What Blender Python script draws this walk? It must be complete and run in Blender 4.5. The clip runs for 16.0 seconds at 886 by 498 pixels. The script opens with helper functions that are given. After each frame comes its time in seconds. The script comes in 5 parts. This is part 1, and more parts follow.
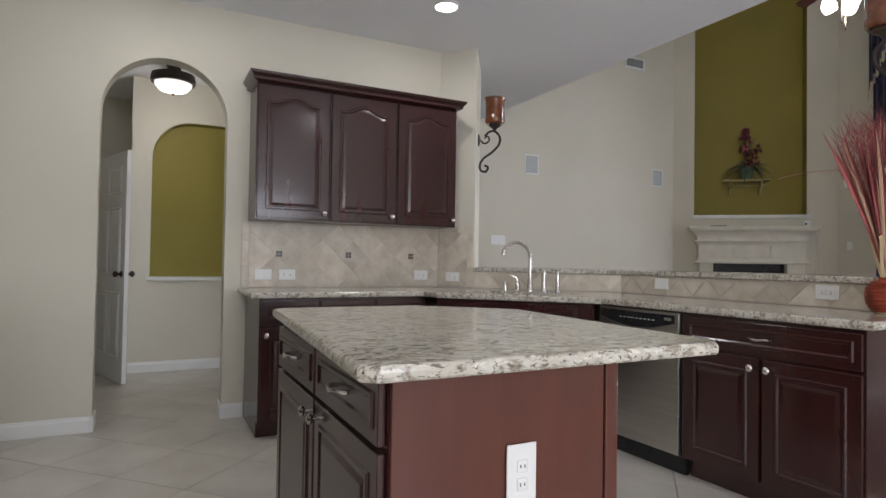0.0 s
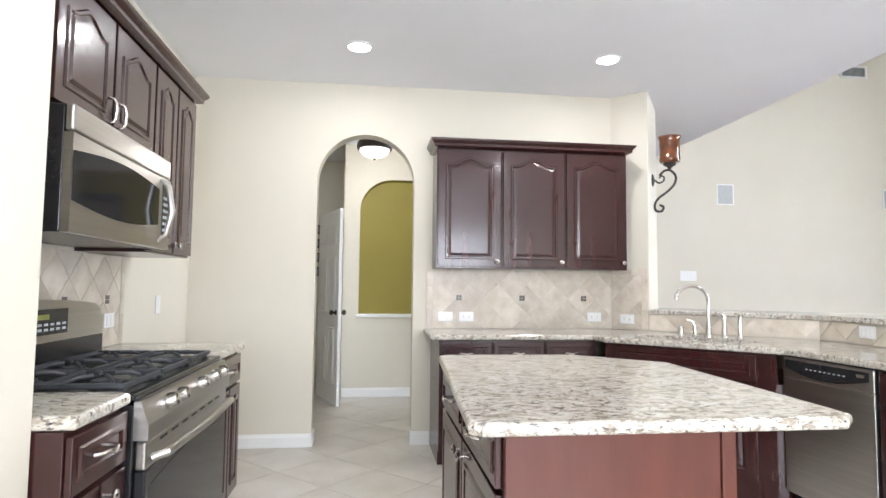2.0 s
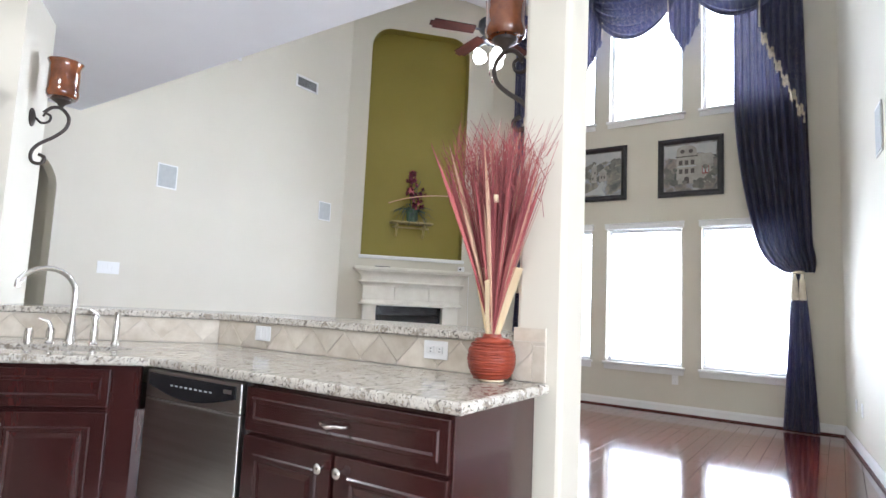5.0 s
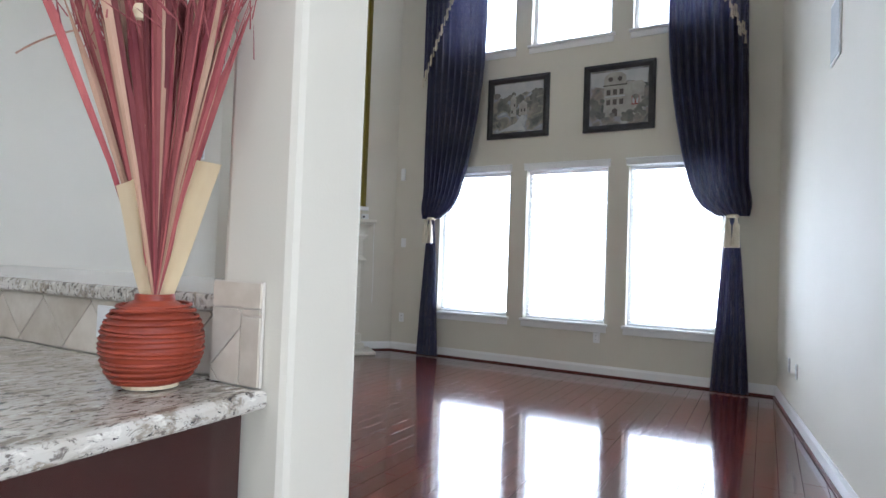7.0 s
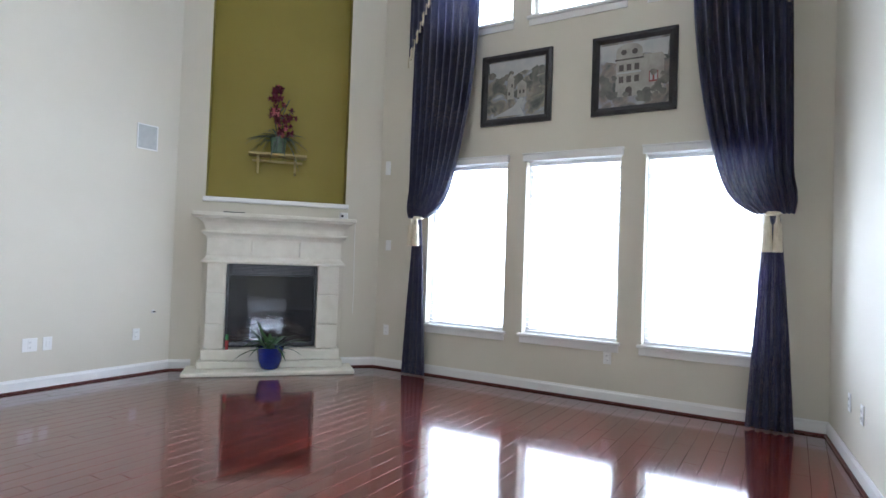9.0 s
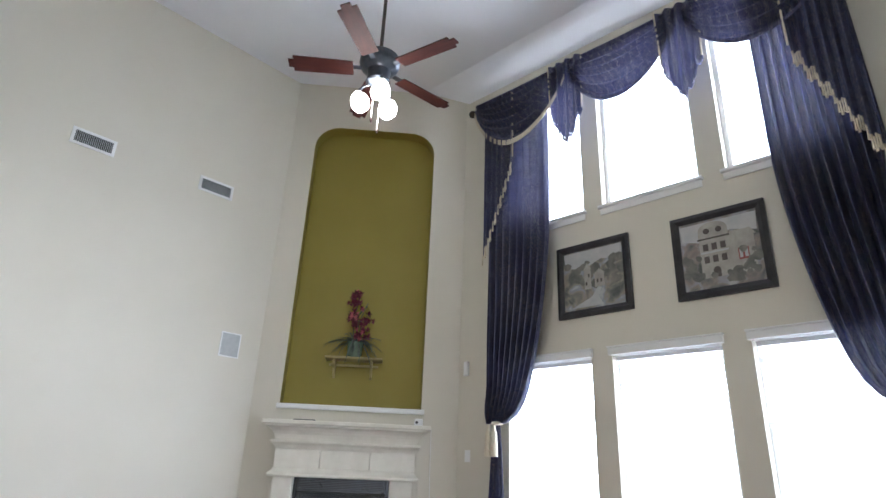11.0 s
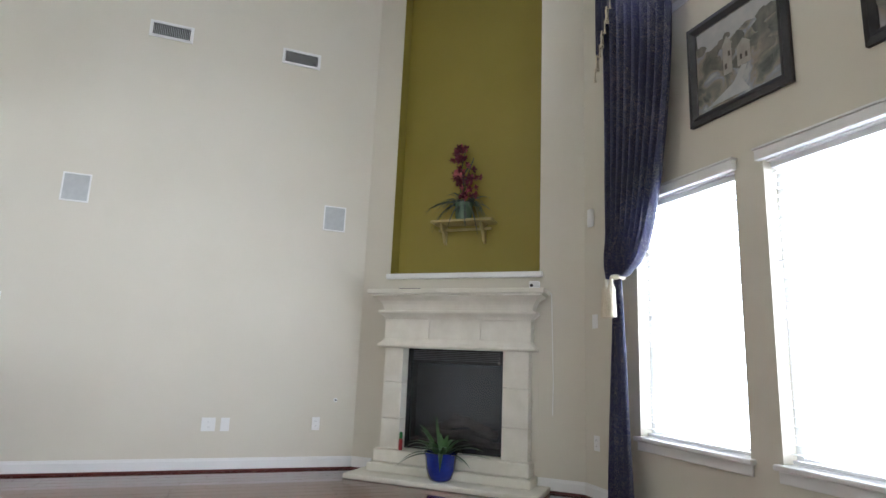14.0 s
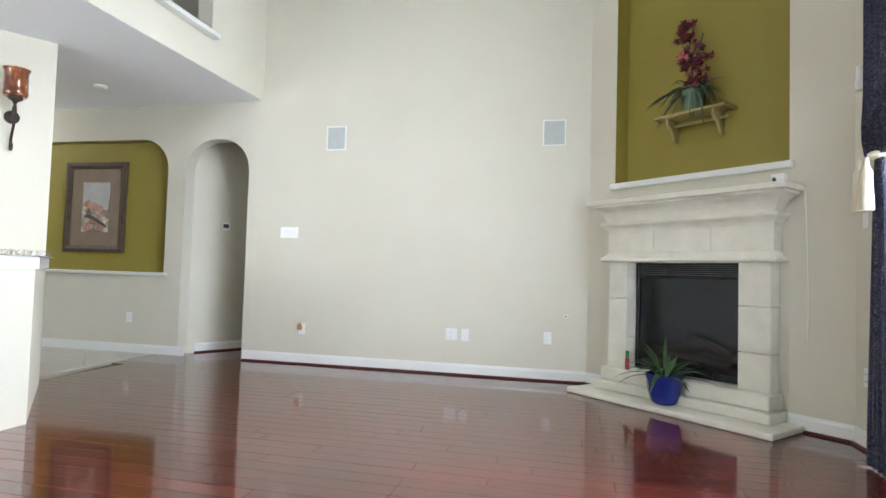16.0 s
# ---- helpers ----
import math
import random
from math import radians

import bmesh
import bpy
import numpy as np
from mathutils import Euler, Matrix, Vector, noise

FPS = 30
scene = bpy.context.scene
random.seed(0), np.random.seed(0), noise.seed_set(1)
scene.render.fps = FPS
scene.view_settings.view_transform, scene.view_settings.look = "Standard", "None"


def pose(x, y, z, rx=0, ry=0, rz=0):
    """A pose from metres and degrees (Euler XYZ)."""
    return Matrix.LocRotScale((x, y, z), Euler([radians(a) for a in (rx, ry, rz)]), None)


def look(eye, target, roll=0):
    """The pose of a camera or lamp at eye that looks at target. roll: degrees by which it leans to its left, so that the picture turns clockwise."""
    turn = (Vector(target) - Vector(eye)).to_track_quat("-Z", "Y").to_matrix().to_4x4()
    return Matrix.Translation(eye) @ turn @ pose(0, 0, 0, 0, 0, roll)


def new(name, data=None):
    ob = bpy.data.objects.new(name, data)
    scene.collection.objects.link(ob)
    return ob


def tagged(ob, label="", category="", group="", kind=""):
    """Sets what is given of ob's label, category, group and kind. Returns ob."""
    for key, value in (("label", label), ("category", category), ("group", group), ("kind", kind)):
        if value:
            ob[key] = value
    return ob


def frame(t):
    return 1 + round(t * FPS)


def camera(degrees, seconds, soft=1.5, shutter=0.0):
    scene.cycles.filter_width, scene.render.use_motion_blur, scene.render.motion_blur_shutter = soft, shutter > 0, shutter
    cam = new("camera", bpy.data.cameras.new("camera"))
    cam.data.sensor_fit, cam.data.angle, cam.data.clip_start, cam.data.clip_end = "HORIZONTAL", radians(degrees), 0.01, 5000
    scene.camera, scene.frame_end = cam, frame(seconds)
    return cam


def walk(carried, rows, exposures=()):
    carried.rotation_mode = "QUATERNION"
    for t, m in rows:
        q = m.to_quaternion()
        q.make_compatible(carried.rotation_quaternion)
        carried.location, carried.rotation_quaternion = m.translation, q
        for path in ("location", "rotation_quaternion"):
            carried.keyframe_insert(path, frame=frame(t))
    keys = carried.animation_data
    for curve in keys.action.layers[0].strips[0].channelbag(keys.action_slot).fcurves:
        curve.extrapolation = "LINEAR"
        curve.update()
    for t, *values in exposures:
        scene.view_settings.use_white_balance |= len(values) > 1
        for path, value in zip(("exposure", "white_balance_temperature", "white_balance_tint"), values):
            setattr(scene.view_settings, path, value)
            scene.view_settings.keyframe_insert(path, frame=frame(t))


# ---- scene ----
cam = camera(75.0, 16.0)
PATH = [
    (0, (0.887, 0.334, 1.114), (1.787, 2.12, 1.157), 0.9),
    (0.5, (0.8, 0.19, 1.157), (1.441, 2.084, 1.221), 0.9),
    (1, (0.822, 0.08, 1.197), (1.222, 2.038, 1.292), 0.6),
    (1.5, (0.894, 0.003, 1.226), (1.141, 1.984, 1.344), 0.6),
    (2, (1.005, 0.004, 1.233), (1.251, 1.984, 1.365), 0.6),
    (2.5, (1.123, 0.149, 1.235), (1.572, 2.093, 1.369), 1.0),
    (3, (1.216, 0.309, 1.214), (1.937, 2.168, 1.368), 1.4),
    (3.5, (1.413, 0.433, 1.212), (2.395, 2.168, 1.369), 1.8),
    (4, (1.617, 0.565, 1.21), (2.84, 2.138, 1.387), 2.1),
    (4.5, (1.811, 0.675, 1.2), (3.262, 2.038, 1.39), 2.4),
    (5, (2.047, 0.742, 1.159), (3.686, 1.871, 1.361), 2.6),
    (5.2, (2.137, 0.719, 1.15), (3.797, 1.818, 1.342), 2.7),
    (7.3, (3.391, 0.851, 1.144), (5.146, 1.809, 1.191), 2.2),
    (7.5, (3.496, 0.88, 1.149), (5.259, 1.823, 1.198), 2.3),
    (8, (3.811, 0.908, 1.164), (5.587, 1.826, 1.205), 2.3),
    (8.5, (4.024, 0.953, 1.203), (5.808, 1.858, 1.239), 2.3),
    (9, (4.2, 0.961, 1.241), (5.91, 1.998, 1.288), 2.0),
    (9.5, (4.404, 0.862, 1.274), (5.981, 2.082, 1.428), 2.2),
    (10, (4.492, 0.81, 1.28), (6.022, 2.052, 1.619), 2.4),
    (10.2, (4.541, 0.806, 1.276), (6.051, 2.043, 1.71), 2.5),
    (12.3, (5.536, 0.813, 1.171), (6.529, 2.3, 2.066), 3.0),
    (12.5, (5.683, 0.825, 1.161), (6.629, 2.368, 2.011), 3.0),
    (13, (6.01, 0.849, 1.121), (6.864, 2.524, 1.804), 2.6),
    (13.5, (6.358, 0.839, 1.068), (7.138, 2.61, 1.574), 2.3),
    (14, (6.716, 0.864, 1.035), (7.391, 2.707, 1.418), 2.4),
    (14.5, (7.064, 0.886, 0.969), (7.596, 2.792, 1.259), 2.2),
    (15, (7.375, 0.881, 0.96), (7.673, 2.85, 1.141), 2.0),
    (15.5, (7.65, 0.861, 0.991), (7.579, 2.857, 1.107), 1.9),
    (16, (7.86, 0.917, 0.999), (7.412, 2.864, 1.086), 1.7),
]
walk(cam, [(t, look(eye, target, roll)) for t, eye, target, roll in PATH],
     [(0.0, -0.95, 6050, 13), (0.5, -0.65, 6050, 13), (1.0, -0.15, 6000, 13), (1.5, 0.1, 5950, 12), (3.5, 0.55, 5800, 12), (5.2, 0.2, 5600, 12),
      (7.3, -0.4, 5400, 11), (9.0, -0.05, 5400, 11), (10.0, -0.05, 5500, 11), (12.5, -0.1, 5650, 11), (14.5, -0.2, 5800, 10), (16.0, 0.25, 5800, 7)])

# ---- world, sun and large lights ----
world = bpy.data.worlds.new("world")
scene.world = world
world.use_nodes = True
_nt = world.node_tree
_sky = _nt.nodes.new("ShaderNodeTexSky")
_sky.sky_type = 'NISHITA'
_sky.sun_disc = False
_sky.sun_elevation = radians(50)
_sky.sun_rotation = radians(200)
_nt.links.new(_sky.outputs[0], _nt.nodes["Background"].inputs[0])
_nt.nodes["Background"].inputs[1].default_value = 0.15


def lamp(name, kind, power, at, target=None, size=0.1, size_y=None, color=(1, 1, 1)):
    data = bpy.data.lights.new(name, kind)
    data.energy, data.color = power, color
    if kind == 'AREA':
        data.shape, data.size, data.size_y = 'RECTANGLE', size, size_y or size
    elif kind == 'SUN':
        data.angle = radians(size)
    else:
        data.shadow_soft_size = size
    ob = new(name, data)
    ob.matrix_world = look(at, target) if target else Matrix.Translation(at)
    return ob


lamp("sun", 'SUN', 1.0, (0, -5, 20), (4, 4, 0), 10, color=(1, .95, .88))
# daylight of the sky outside the tall east windows and the south windows of the breakfast corner
lamp("daylight_east", 'AREA', 1350, (10.1, 2.8, 3.1), (0, 2.8, 2.7), 4.6, 6.0, color=(.93, .96, 1.0))
lamp("daylight_south", 'AREA', 330, (1.7, -2.95, 1.5), (1.7, 4, 1.4), 3.4, 2.3, color=(.98, .98, 1.0))

# ---- materials ----


def rgb(h):
    h = h.lstrip("#")
    c = [int(h[i:i + 2], 16) / 255 for i in (0, 2, 4)]
    return tuple(v / 12.92 if v <= .04045 else ((v + .055) / 1.055) ** 2.4 for v in c) + (1,)


def mat(name, a, b=None, rough=.5, metal=0., scale=6., fine=80., bump=.05, vary=0., stretch=(1, 1, 1), coat=0., detail=6., bump_dist=.002, spec=.5):
    m = bpy.data.materials.new(name)
    m.use_nodes = True
    nt = m.node_tree
    N, L = nt.nodes, nt.links
    p = N["Principled BSDF"]
    a = tuple(a) + (1,) if len(a) == 3 else a
    b = a if b is None else (tuple(b) + (1,) if len(b) == 3 else b)
    tc = N.new("ShaderNodeTexCoord")
    mp = N.new("ShaderNodeMapping")
    mp.inputs["Scale"].default_value = stretch
    L.new(tc.outputs["Object"], mp.inputs[0])
    n1 = N.new("ShaderNodeTexNoise")
    n1.inputs["Scale"].default_value, n1.inputs["Detail"].default_value = scale, detail
    n2 = N.new("ShaderNodeTexNoise")
    n2.inputs["Scale"].default_value, n2.inputs["Detail"].default_value = fine, 3
    vec = mp.outputs[0]
    if vary:
        oi = N.new("ShaderNodeObjectInfo")
        add = N.new("ShaderNodeVectorMath")
        add.operation = 'MULTIPLY_ADD'
        L.new(oi.outputs["Random"], add.inputs[0])
        add.inputs[1].default_value = (37, 19, 53)
        L.new(mp.outputs[0], add.inputs[2])
        vec = add.outputs[0]
    L.new(vec, n1.inputs["Vector"])
    L.new(vec, n2.inputs["Vector"])
    mx = N.new("ShaderNodeMix")
    mx.data_type = 'RGBA'
    mx.inputs[6].default_value, mx.inputs[7].default_value = a, b
    am = N.new("ShaderNodeMath")
    am.operation = 'MULTIPLY_ADD'
    L.new(n2.outputs[0], am.inputs[0])
    am.inputs[1].default_value = .5
    rr = N.new("ShaderNodeMapRange")
    L.new(n1.outputs[0], rr.inputs[0])
    rr.inputs[1].default_value, rr.inputs[2].default_value = .3, .7
    rr.inputs[3].default_value, rr.inputs[4].default_value = -.25, .75
    L.new(rr.outputs[0], am.inputs[2])
    am.use_clamp = True
    L.new(am.outputs[0], mx.inputs[0])
    col = mx.outputs[2]
    if vary:
        hs = N.new("ShaderNodeHueSaturation")
        vr = N.new("ShaderNodeMapRange")
        L.new(oi.outputs["Random"], vr.inputs[0])
        vr.inputs[3].default_value, vr.inputs[4].default_value = 1 - vary, 1 + vary
        L.new(vr.outputs[0], hs.inputs["Value"])
        L.new(col, hs.inputs["Color"])
        col = hs.outputs[0]
    L.new(col, p.inputs["Base Color"])
    p.inputs["Roughness"].default_value, p.inputs["Metallic"].default_value = rough, metal
    p.inputs["Coat Weight"].default_value = coat
    p.inputs["Coat Roughness"].default_value = .12
    p.inputs["Specular IOR Level"].default_value = spec
    if bump:
        bp = N.new("ShaderNodeBump")
        bp.inputs["Strength"].default_value, bp.inputs["Distance"].default_value = bump, bump_dist
        L.new(n2.outputs[0], bp.inputs["Height"])
        L.new(bp.outputs[0], p.inputs["Normal"])
    return m


def emit(name, color, strength):
    m = bpy.data.materials.new(name)
    m.use_nodes = True
    p = m.node_tree.nodes["Principled BSDF"]
    p.inputs["Base Color"].default_value = (.9, .9, .88, 1)
    p.inputs["Emission Color"].default_value = (*color, 1)
    p.inputs["Emission Strength"].default_value = strength
    return m


def glass(name, color, rough=.02, ior=1.45, alpha=None):
    m = bpy.data.materials.new(name)
    m.use_nodes = True
    p = m.node_tree.nodes["Principled BSDF"]
    p.inputs["Base Color"].default_value = (*color, 1)
    p.inputs["Roughness"].default_value, p.inputs["IOR"].default_value = rough, ior
    p.inputs["Transmission Weight"].default_value = 1
    return m


def granite_mat():
    m = mat("granite", (.50, .46, .385), (.62, .59, .525), rough=.1, scale=14, fine=60, bump=.02)
    nt = m.node_tree
    N, L = nt.nodes, nt.links
    p = N["Principled BSDF"]
    col = p.inputs["Base Color"].links[0].from_socket
    tc = N.new("ShaderNodeTexCoord")
    grain = N.new("ShaderNodeMapping")
    grain.inputs["Rotation"].default_value = (0, 0, .5)
    grain.inputs["Scale"].default_value = (.6, 1.15, 1)
    L.new(tc.outputs["Object"], grain.inputs[0])
    for sc, lo, hi, c in ((30, .52, .62, (.30, .255, .20, 1)), (44, .56, .66, (.74, .71, .63, 1)), (62, .55, .63, (.17, .145, .125, 1)), (95, .59, .65, (.05, .047, .045, 1))):
        n = N.new("ShaderNodeTexNoise")
        n.inputs["Scale"].default_value, n.inputs["Detail"].default_value, n.inputs["Roughness"].default_value = sc, 4, .65
        n.inputs["Distortion"].default_value = .6
        L.new(grain.outputs[0], n.inputs["Vector"])
        r = N.new("ShaderNodeMapRange")
        r.inputs[1].default_value, r.inputs[2].default_value = lo, hi
        L.new(n.outputs[0], r.inputs[0])
        x = N.new("ShaderNodeMix")
        x.data_type = 'RGBA'
        L.new(r.outputs[0], x.inputs[0])
        L.new(col, x.inputs[6])
        x.inputs[7].default_value = c
        col = x.outputs[2]
    L.new(col, p.inputs["Base Color"])
    return m


def damask_mat():
    # navy cloth; window flare is mixed into this lighter, bluer base
    m = mat("drape_fabric", (.046, .053, .135), (.072, .082, .19), rough=.5, scale=9, fine=300, bump=.25)
    nt = m.node_tree
    N, L = nt.nodes, nt.links
    p = N["Principled BSDF"]
    col = p.inputs["Base Color"].links[0].from_socket
    tc = N.new("ShaderNodeTexCoord")
    v = N.new("ShaderNodeTexNoise")
    v.inputs["Scale"].default_value, v.inputs["Distortion"].default_value, v.inputs["Detail"].default_value = 30, 4.5, 1
    L.new(tc.outputs["Object"], v.inputs["Vector"])
    r = N.new("ShaderNodeValToRGB")
    r.color_ramp.elements[0].position, r.color_ramp.elements[0].color = .51, (0, 0, 0, 1)
    r.color_ramp.elements[1].position, r.color_ramp.elements[1].color = .54, (1, 1, 1, 1)
    e = r.color_ramp.elements.new(.58)
    e.color = (1, 1, 1, 1)
    e = r.color_ramp.elements.new(.61)
    e.color = (0, 0, 0, 1)
    L.new(v.outputs[0], r.inputs[0])
    band = N.new("ShaderNodeTexWave")
    band.bands_direction, band.wave_profile = 'Y', 'SIN'
    band.inputs["Scale"].default_value, band.inputs["Distortion"].default_value = 4.2, .8
    L.new(tc.outputs["Object"], band.inputs["Vector"])
    edge = N.new("ShaderNodeMapRange")
    edge.inputs[1].default_value, edge.inputs[2].default_value = .35, .75
    edge.inputs[3].default_value, edge.inputs[4].default_value = .5, 1.
    L.new(band.outputs["Fac"], edge.inputs[0])
    mul = N.new("ShaderNodeMath")
    mul.operation = 'MULTIPLY'
    L.new(r.outputs[0], mul.inputs[0])
    L.new(edge.outputs[0], mul.inputs[1])
    x = N.new("ShaderNodeMix")
    x.data_type = 'RGBA'
    L.new(mul.outputs[0], x.inputs[0])
    L.new(col, x.inputs[6])
    x.inputs[7].default_value = (.46, .43, .40, 1)
    L.new(x.outputs[2], p.inputs["Base Color"])
    return m


PAINT = mat("wall_paint", (.645, .608, .508), (.675, .638, .538), rough=.75, scale=1.2, fine=160, bump=.12)
CEIL = mat("ceiling_paint", (.82, .825, .84), (.85, .855, .87), rough=.9, scale=2, fine=120, bump=.2)
GREEN = mat("olive_paint", (.255, .205, .028), (.285, .23, .036), rough=.6, scale=1.5, fine=160, bump=.12)
WHITE = mat("white_trim", (.78, .78, .76), (.82, .82, .80), rough=.35, scale=3, fine=60, bump=.03)
PLASTIC = mat("white_plastic", (.80, .80, .78), (.83, .83, .81), rough=.3, scale=5, fine=90, bump=.01)
SLOT = mat("dark_slot", (.04, .04, .04), (.06, .06, .06), rough=.6)
GRILLE = mat("speaker_cloth", (.44, .46, .455), (.50, .52, .51), rough=.8, scale=20, fine=400, bump=.3)
CHERRY = mat("cherry_wood", (.028, .0070, .0066), (.041, .0102, .0088), rough=.27, scale=3, fine=30, bump=.015, stretch=(5, 5, .7), coat=.35)
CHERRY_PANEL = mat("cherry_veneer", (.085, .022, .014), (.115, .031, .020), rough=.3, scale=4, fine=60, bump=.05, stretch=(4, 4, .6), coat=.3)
GRANITE = granite_mat()
NICKEL = mat("brushed_nickel", (.62, .60, .56), (.70, .68, .64), rough=.25, metal=1, scale=30, fine=200, bump=.02)
STEEL = mat("stainless_steel", (.46, .44, .41), (.54, .52, .49), rough=.28, metal=1, scale=4, fine=120, bump=.04, stretch=(.4, .4, 12))
BLACK = mat("black_enamel", (.012, .012, .013), (.02, .02, .022), rough=.25, scale=8, fine=90, bump=.02)
IRON = mat("cast_iron", (.03, .032, .036), (.05, .052, .058), rough=.55, scale=20, fine=150, bump=.2)
DGLASS = mat("dark_glass", (.012, .013, .015), (.02, .02, .022), rough=.08, scale=3, fine=20, bump=0, spec=.3)
TILE = mat("travertine_tile", (.50, .435, .34), (.67, .615, .52), rough=.42, scale=9, fine=60, bump=.12, vary=.12)
GROUT = mat("grout", (.60, .55, .47), (.66, .61, .53), rough=.85, scale=20, fine=200, bump=.3)
FTILE = mat("floor_tile", (.49, .455, .40), (.61, .58, .52), rough=.3, scale=3.5, fine=40, bump=.05, vary=.05)
FGROUT = mat("floor_grout", (.40, .36, .31), (.45, .41, .35), rough=.85, scale=20, fine=200, bump=.3)
MOSAIC = mat("slate_mosaic", (.07, .055, .045), (.13, .11, .10), rough=.3, scale=60, fine=200, bump=.1)
WOOD = mat("mahogany_plank", (.036, .0060, .0052), (.155, .026, .017), rough=.12, scale=2.6, fine=30, bump=.03, stretch=(.5, 8, 1), vary=.28, coat=.5)
WOOD.node_tree.nodes["Principled BSDF"].inputs["Coat Roughness"].default_value = .06
WOODGAP = mat("plank_joint", (.03, .008, .006), (.05, .012, .009), rough=.5)
SHOE = mat("shoe_moulding", (.07, .014, .010), (.11, .022, .016), rough=.3, scale=6, fine=60, stretch=(.5, .5, 4))
STONE = mat("cast_stone", (.69, .66, .56), (.78, .75, .655), rough=.7, scale=7, fine=90, bump=.2)
LOG = mat("ceramic_log", (.09, .07, .055), (.19, .15, .12), rough=.9, scale=12, fine=60, bump=.5)
FABRIC = damask_mat()
LINING = mat("drape_lining", (.32, .10, .09), (.40, .14, .12), rough=.7, scale=9, fine=200)
TASSEL = mat("cream_fringe", (.60, .54, .40), (.74, .68, .54), rough=.8, scale=40, fine=260, bump=.5, stretch=(3, 3, .4))
FRAME = mat("black_frame", (.018, .018, .022), (.04, .038, .04), rough=.3, scale=10, fine=80, bump=.05)
BRONZE = mat("oil_bronze", (.03, .022, .018), (.055, .04, .03), rough=.45, metal=.3, scale=18, fine=120, bump=.1)
GUN = mat("gunmetal_blue", (.07, .08, .10), (.12, .13, .15), rough=.3, metal=.9, scale=18, fine=120, bump=.05)
BLADE = mat("fan_blade_wood", (.035, .009, .008), (.062, .016, .012), rough=.55, scale=5, fine=50, stretch=(1, 6, 1), bump=.03, spec=.25)
AMBER = mat("amber_glass", (.10, .027, .008), (.22, .065, .018), rough=.04, scale=14, fine=60, bump=.02, coat=1.)
AMBER.node_tree.nodes["Principled BSDF"].inputs["Coat Roughness"].default_value = .02
CANDLE = mat("wax", (.75, .72, .66), (.8, .78, .72), rough=.5)
BULB = emit("lit_glass", (1, .93, .80), 14)
CANLIT = emit("lit_lamp_face", (1, .96, .90), 18)
GLOBE = emit("frosted_bowl", (1, .95, .86), 2)
BLUEPOT = mat("cobalt_glaze", (.006, .016, .17), (.012, .03, .27), rough=.12, scale=7, fine=50, bump=.03, coat=.6)
SOIL = mat("potting_soil", (.03, .02, .014), (.06, .045, .03), rough=.95, scale=40, fine=200, bump=.6)
LEAF = mat("leaf_green", (.020, .055, .014), (.05, .11, .03), rough=.4, scale=12, fine=60, vary=.2)
GREYLEAF = mat("dusty_leaf", (.045, .07, .055), (.09, .125, .10), rough=.6, scale=12, fine=60, vary=.2)
PETAL = mat("burgundy_petal", (.075, .008, .024), (.17, .022, .045), rough=.6, scale=20, fine=60, vary=.3)
PINK = mat("pink_petal", (.42, .08, .10), (.55, .16, .17), rough=.6, scale=20, fine=60, vary=.2)
TEAL = mat("glass_green_pot", (.09, .16, .11), (.16, .23, .15), rough=.2, scale=8, fine=50)
REED = mat("dried_red_reed", (.20, .035, .045), (.37, .105, .095), rough=.75, scale=9, fine=90, stretch=(1, 1, .3), vary=.4)
STRAW = mat("dried_straw", (.42, .235, .15), (.56, .36, .25), rough=.75, scale=9, fine=90, stretch=(1, 1, .3), vary=.2)
RAFFIA = mat("cream_husk", (.72, .58, .36), (.82, .70, .48), rough=.7, scale=8, fine=90, stretch=(1, 1, .3))
RATTAN = mat("red_rattan", (.19, .028, .012), (.36, .062, .026), rough=.45, scale=10, fine=60, bump=.4, stretch=(1, 1, 8))
OLIVEWOOD = mat("olive_shelf_paint", (.36, .29, .10), (.44, .36, .15), rough=.5, scale=9, fine=80)
MATBOARD = mat("mat_board", (.20, .15, .105), (.25, .19, .135), rough=.8)
BLIND = mat("blind_slat", (.86, .86, .86), (.9, .9, .9), rough=.5)
LAWN = mat("lawn", (.05, .08, .03), (.08, .11, .05), rough=.95, scale=.6, fine=30, bump=.5)
PANE = glass("window_glass", (1, 1, 1), 0)


def painting_mat(name, cols, seed):
    m = mat(name, cols[0], cols[1], rough=.45, scale=7, fine=30, bump=.02)
    nt = m.node_tree
    N, L = nt.nodes, nt.links
    p = N["Principled BSDF"]
    tc = N.new("ShaderNodeTexCoord")
    mp = N.new("ShaderNodeMapping")
    mp.inputs["Location"].default_value = (seed, seed, seed)
    L.new(tc.outputs["Object"], mp.inputs[0])
    n = N.new("ShaderNodeTexNoise")
    n.inputs["Scale"].default_value, n.inputs["Detail"].default_value, n.inputs["Distortion"].default_value = 6.5, 5, .8
    L.new(mp.outputs[0], n.inputs["Vector"])
    r = N.new("ShaderNodeValToRGB")
    r.color_ramp.elements[0].position, r.color_ramp.elements[0].color = .34, (*cols[0], 1)
    r.color_ramp.elements[1].position, r.color_ramp.elements[1].color = .68, (*cols[-1], 1)
    for i, c in enumerate(cols[1:-1]):
        e = r.color_ramp.elements.new(.40 + .24 * (i + .5) / max(1, len(cols) - 2))
        e.color = (*c, 1)
    L.new(n.outputs[0], r.inputs[0])
    L.new(r.outputs[0], p.inputs["Base Color"])
    return m


# ---- mesh helpers ----


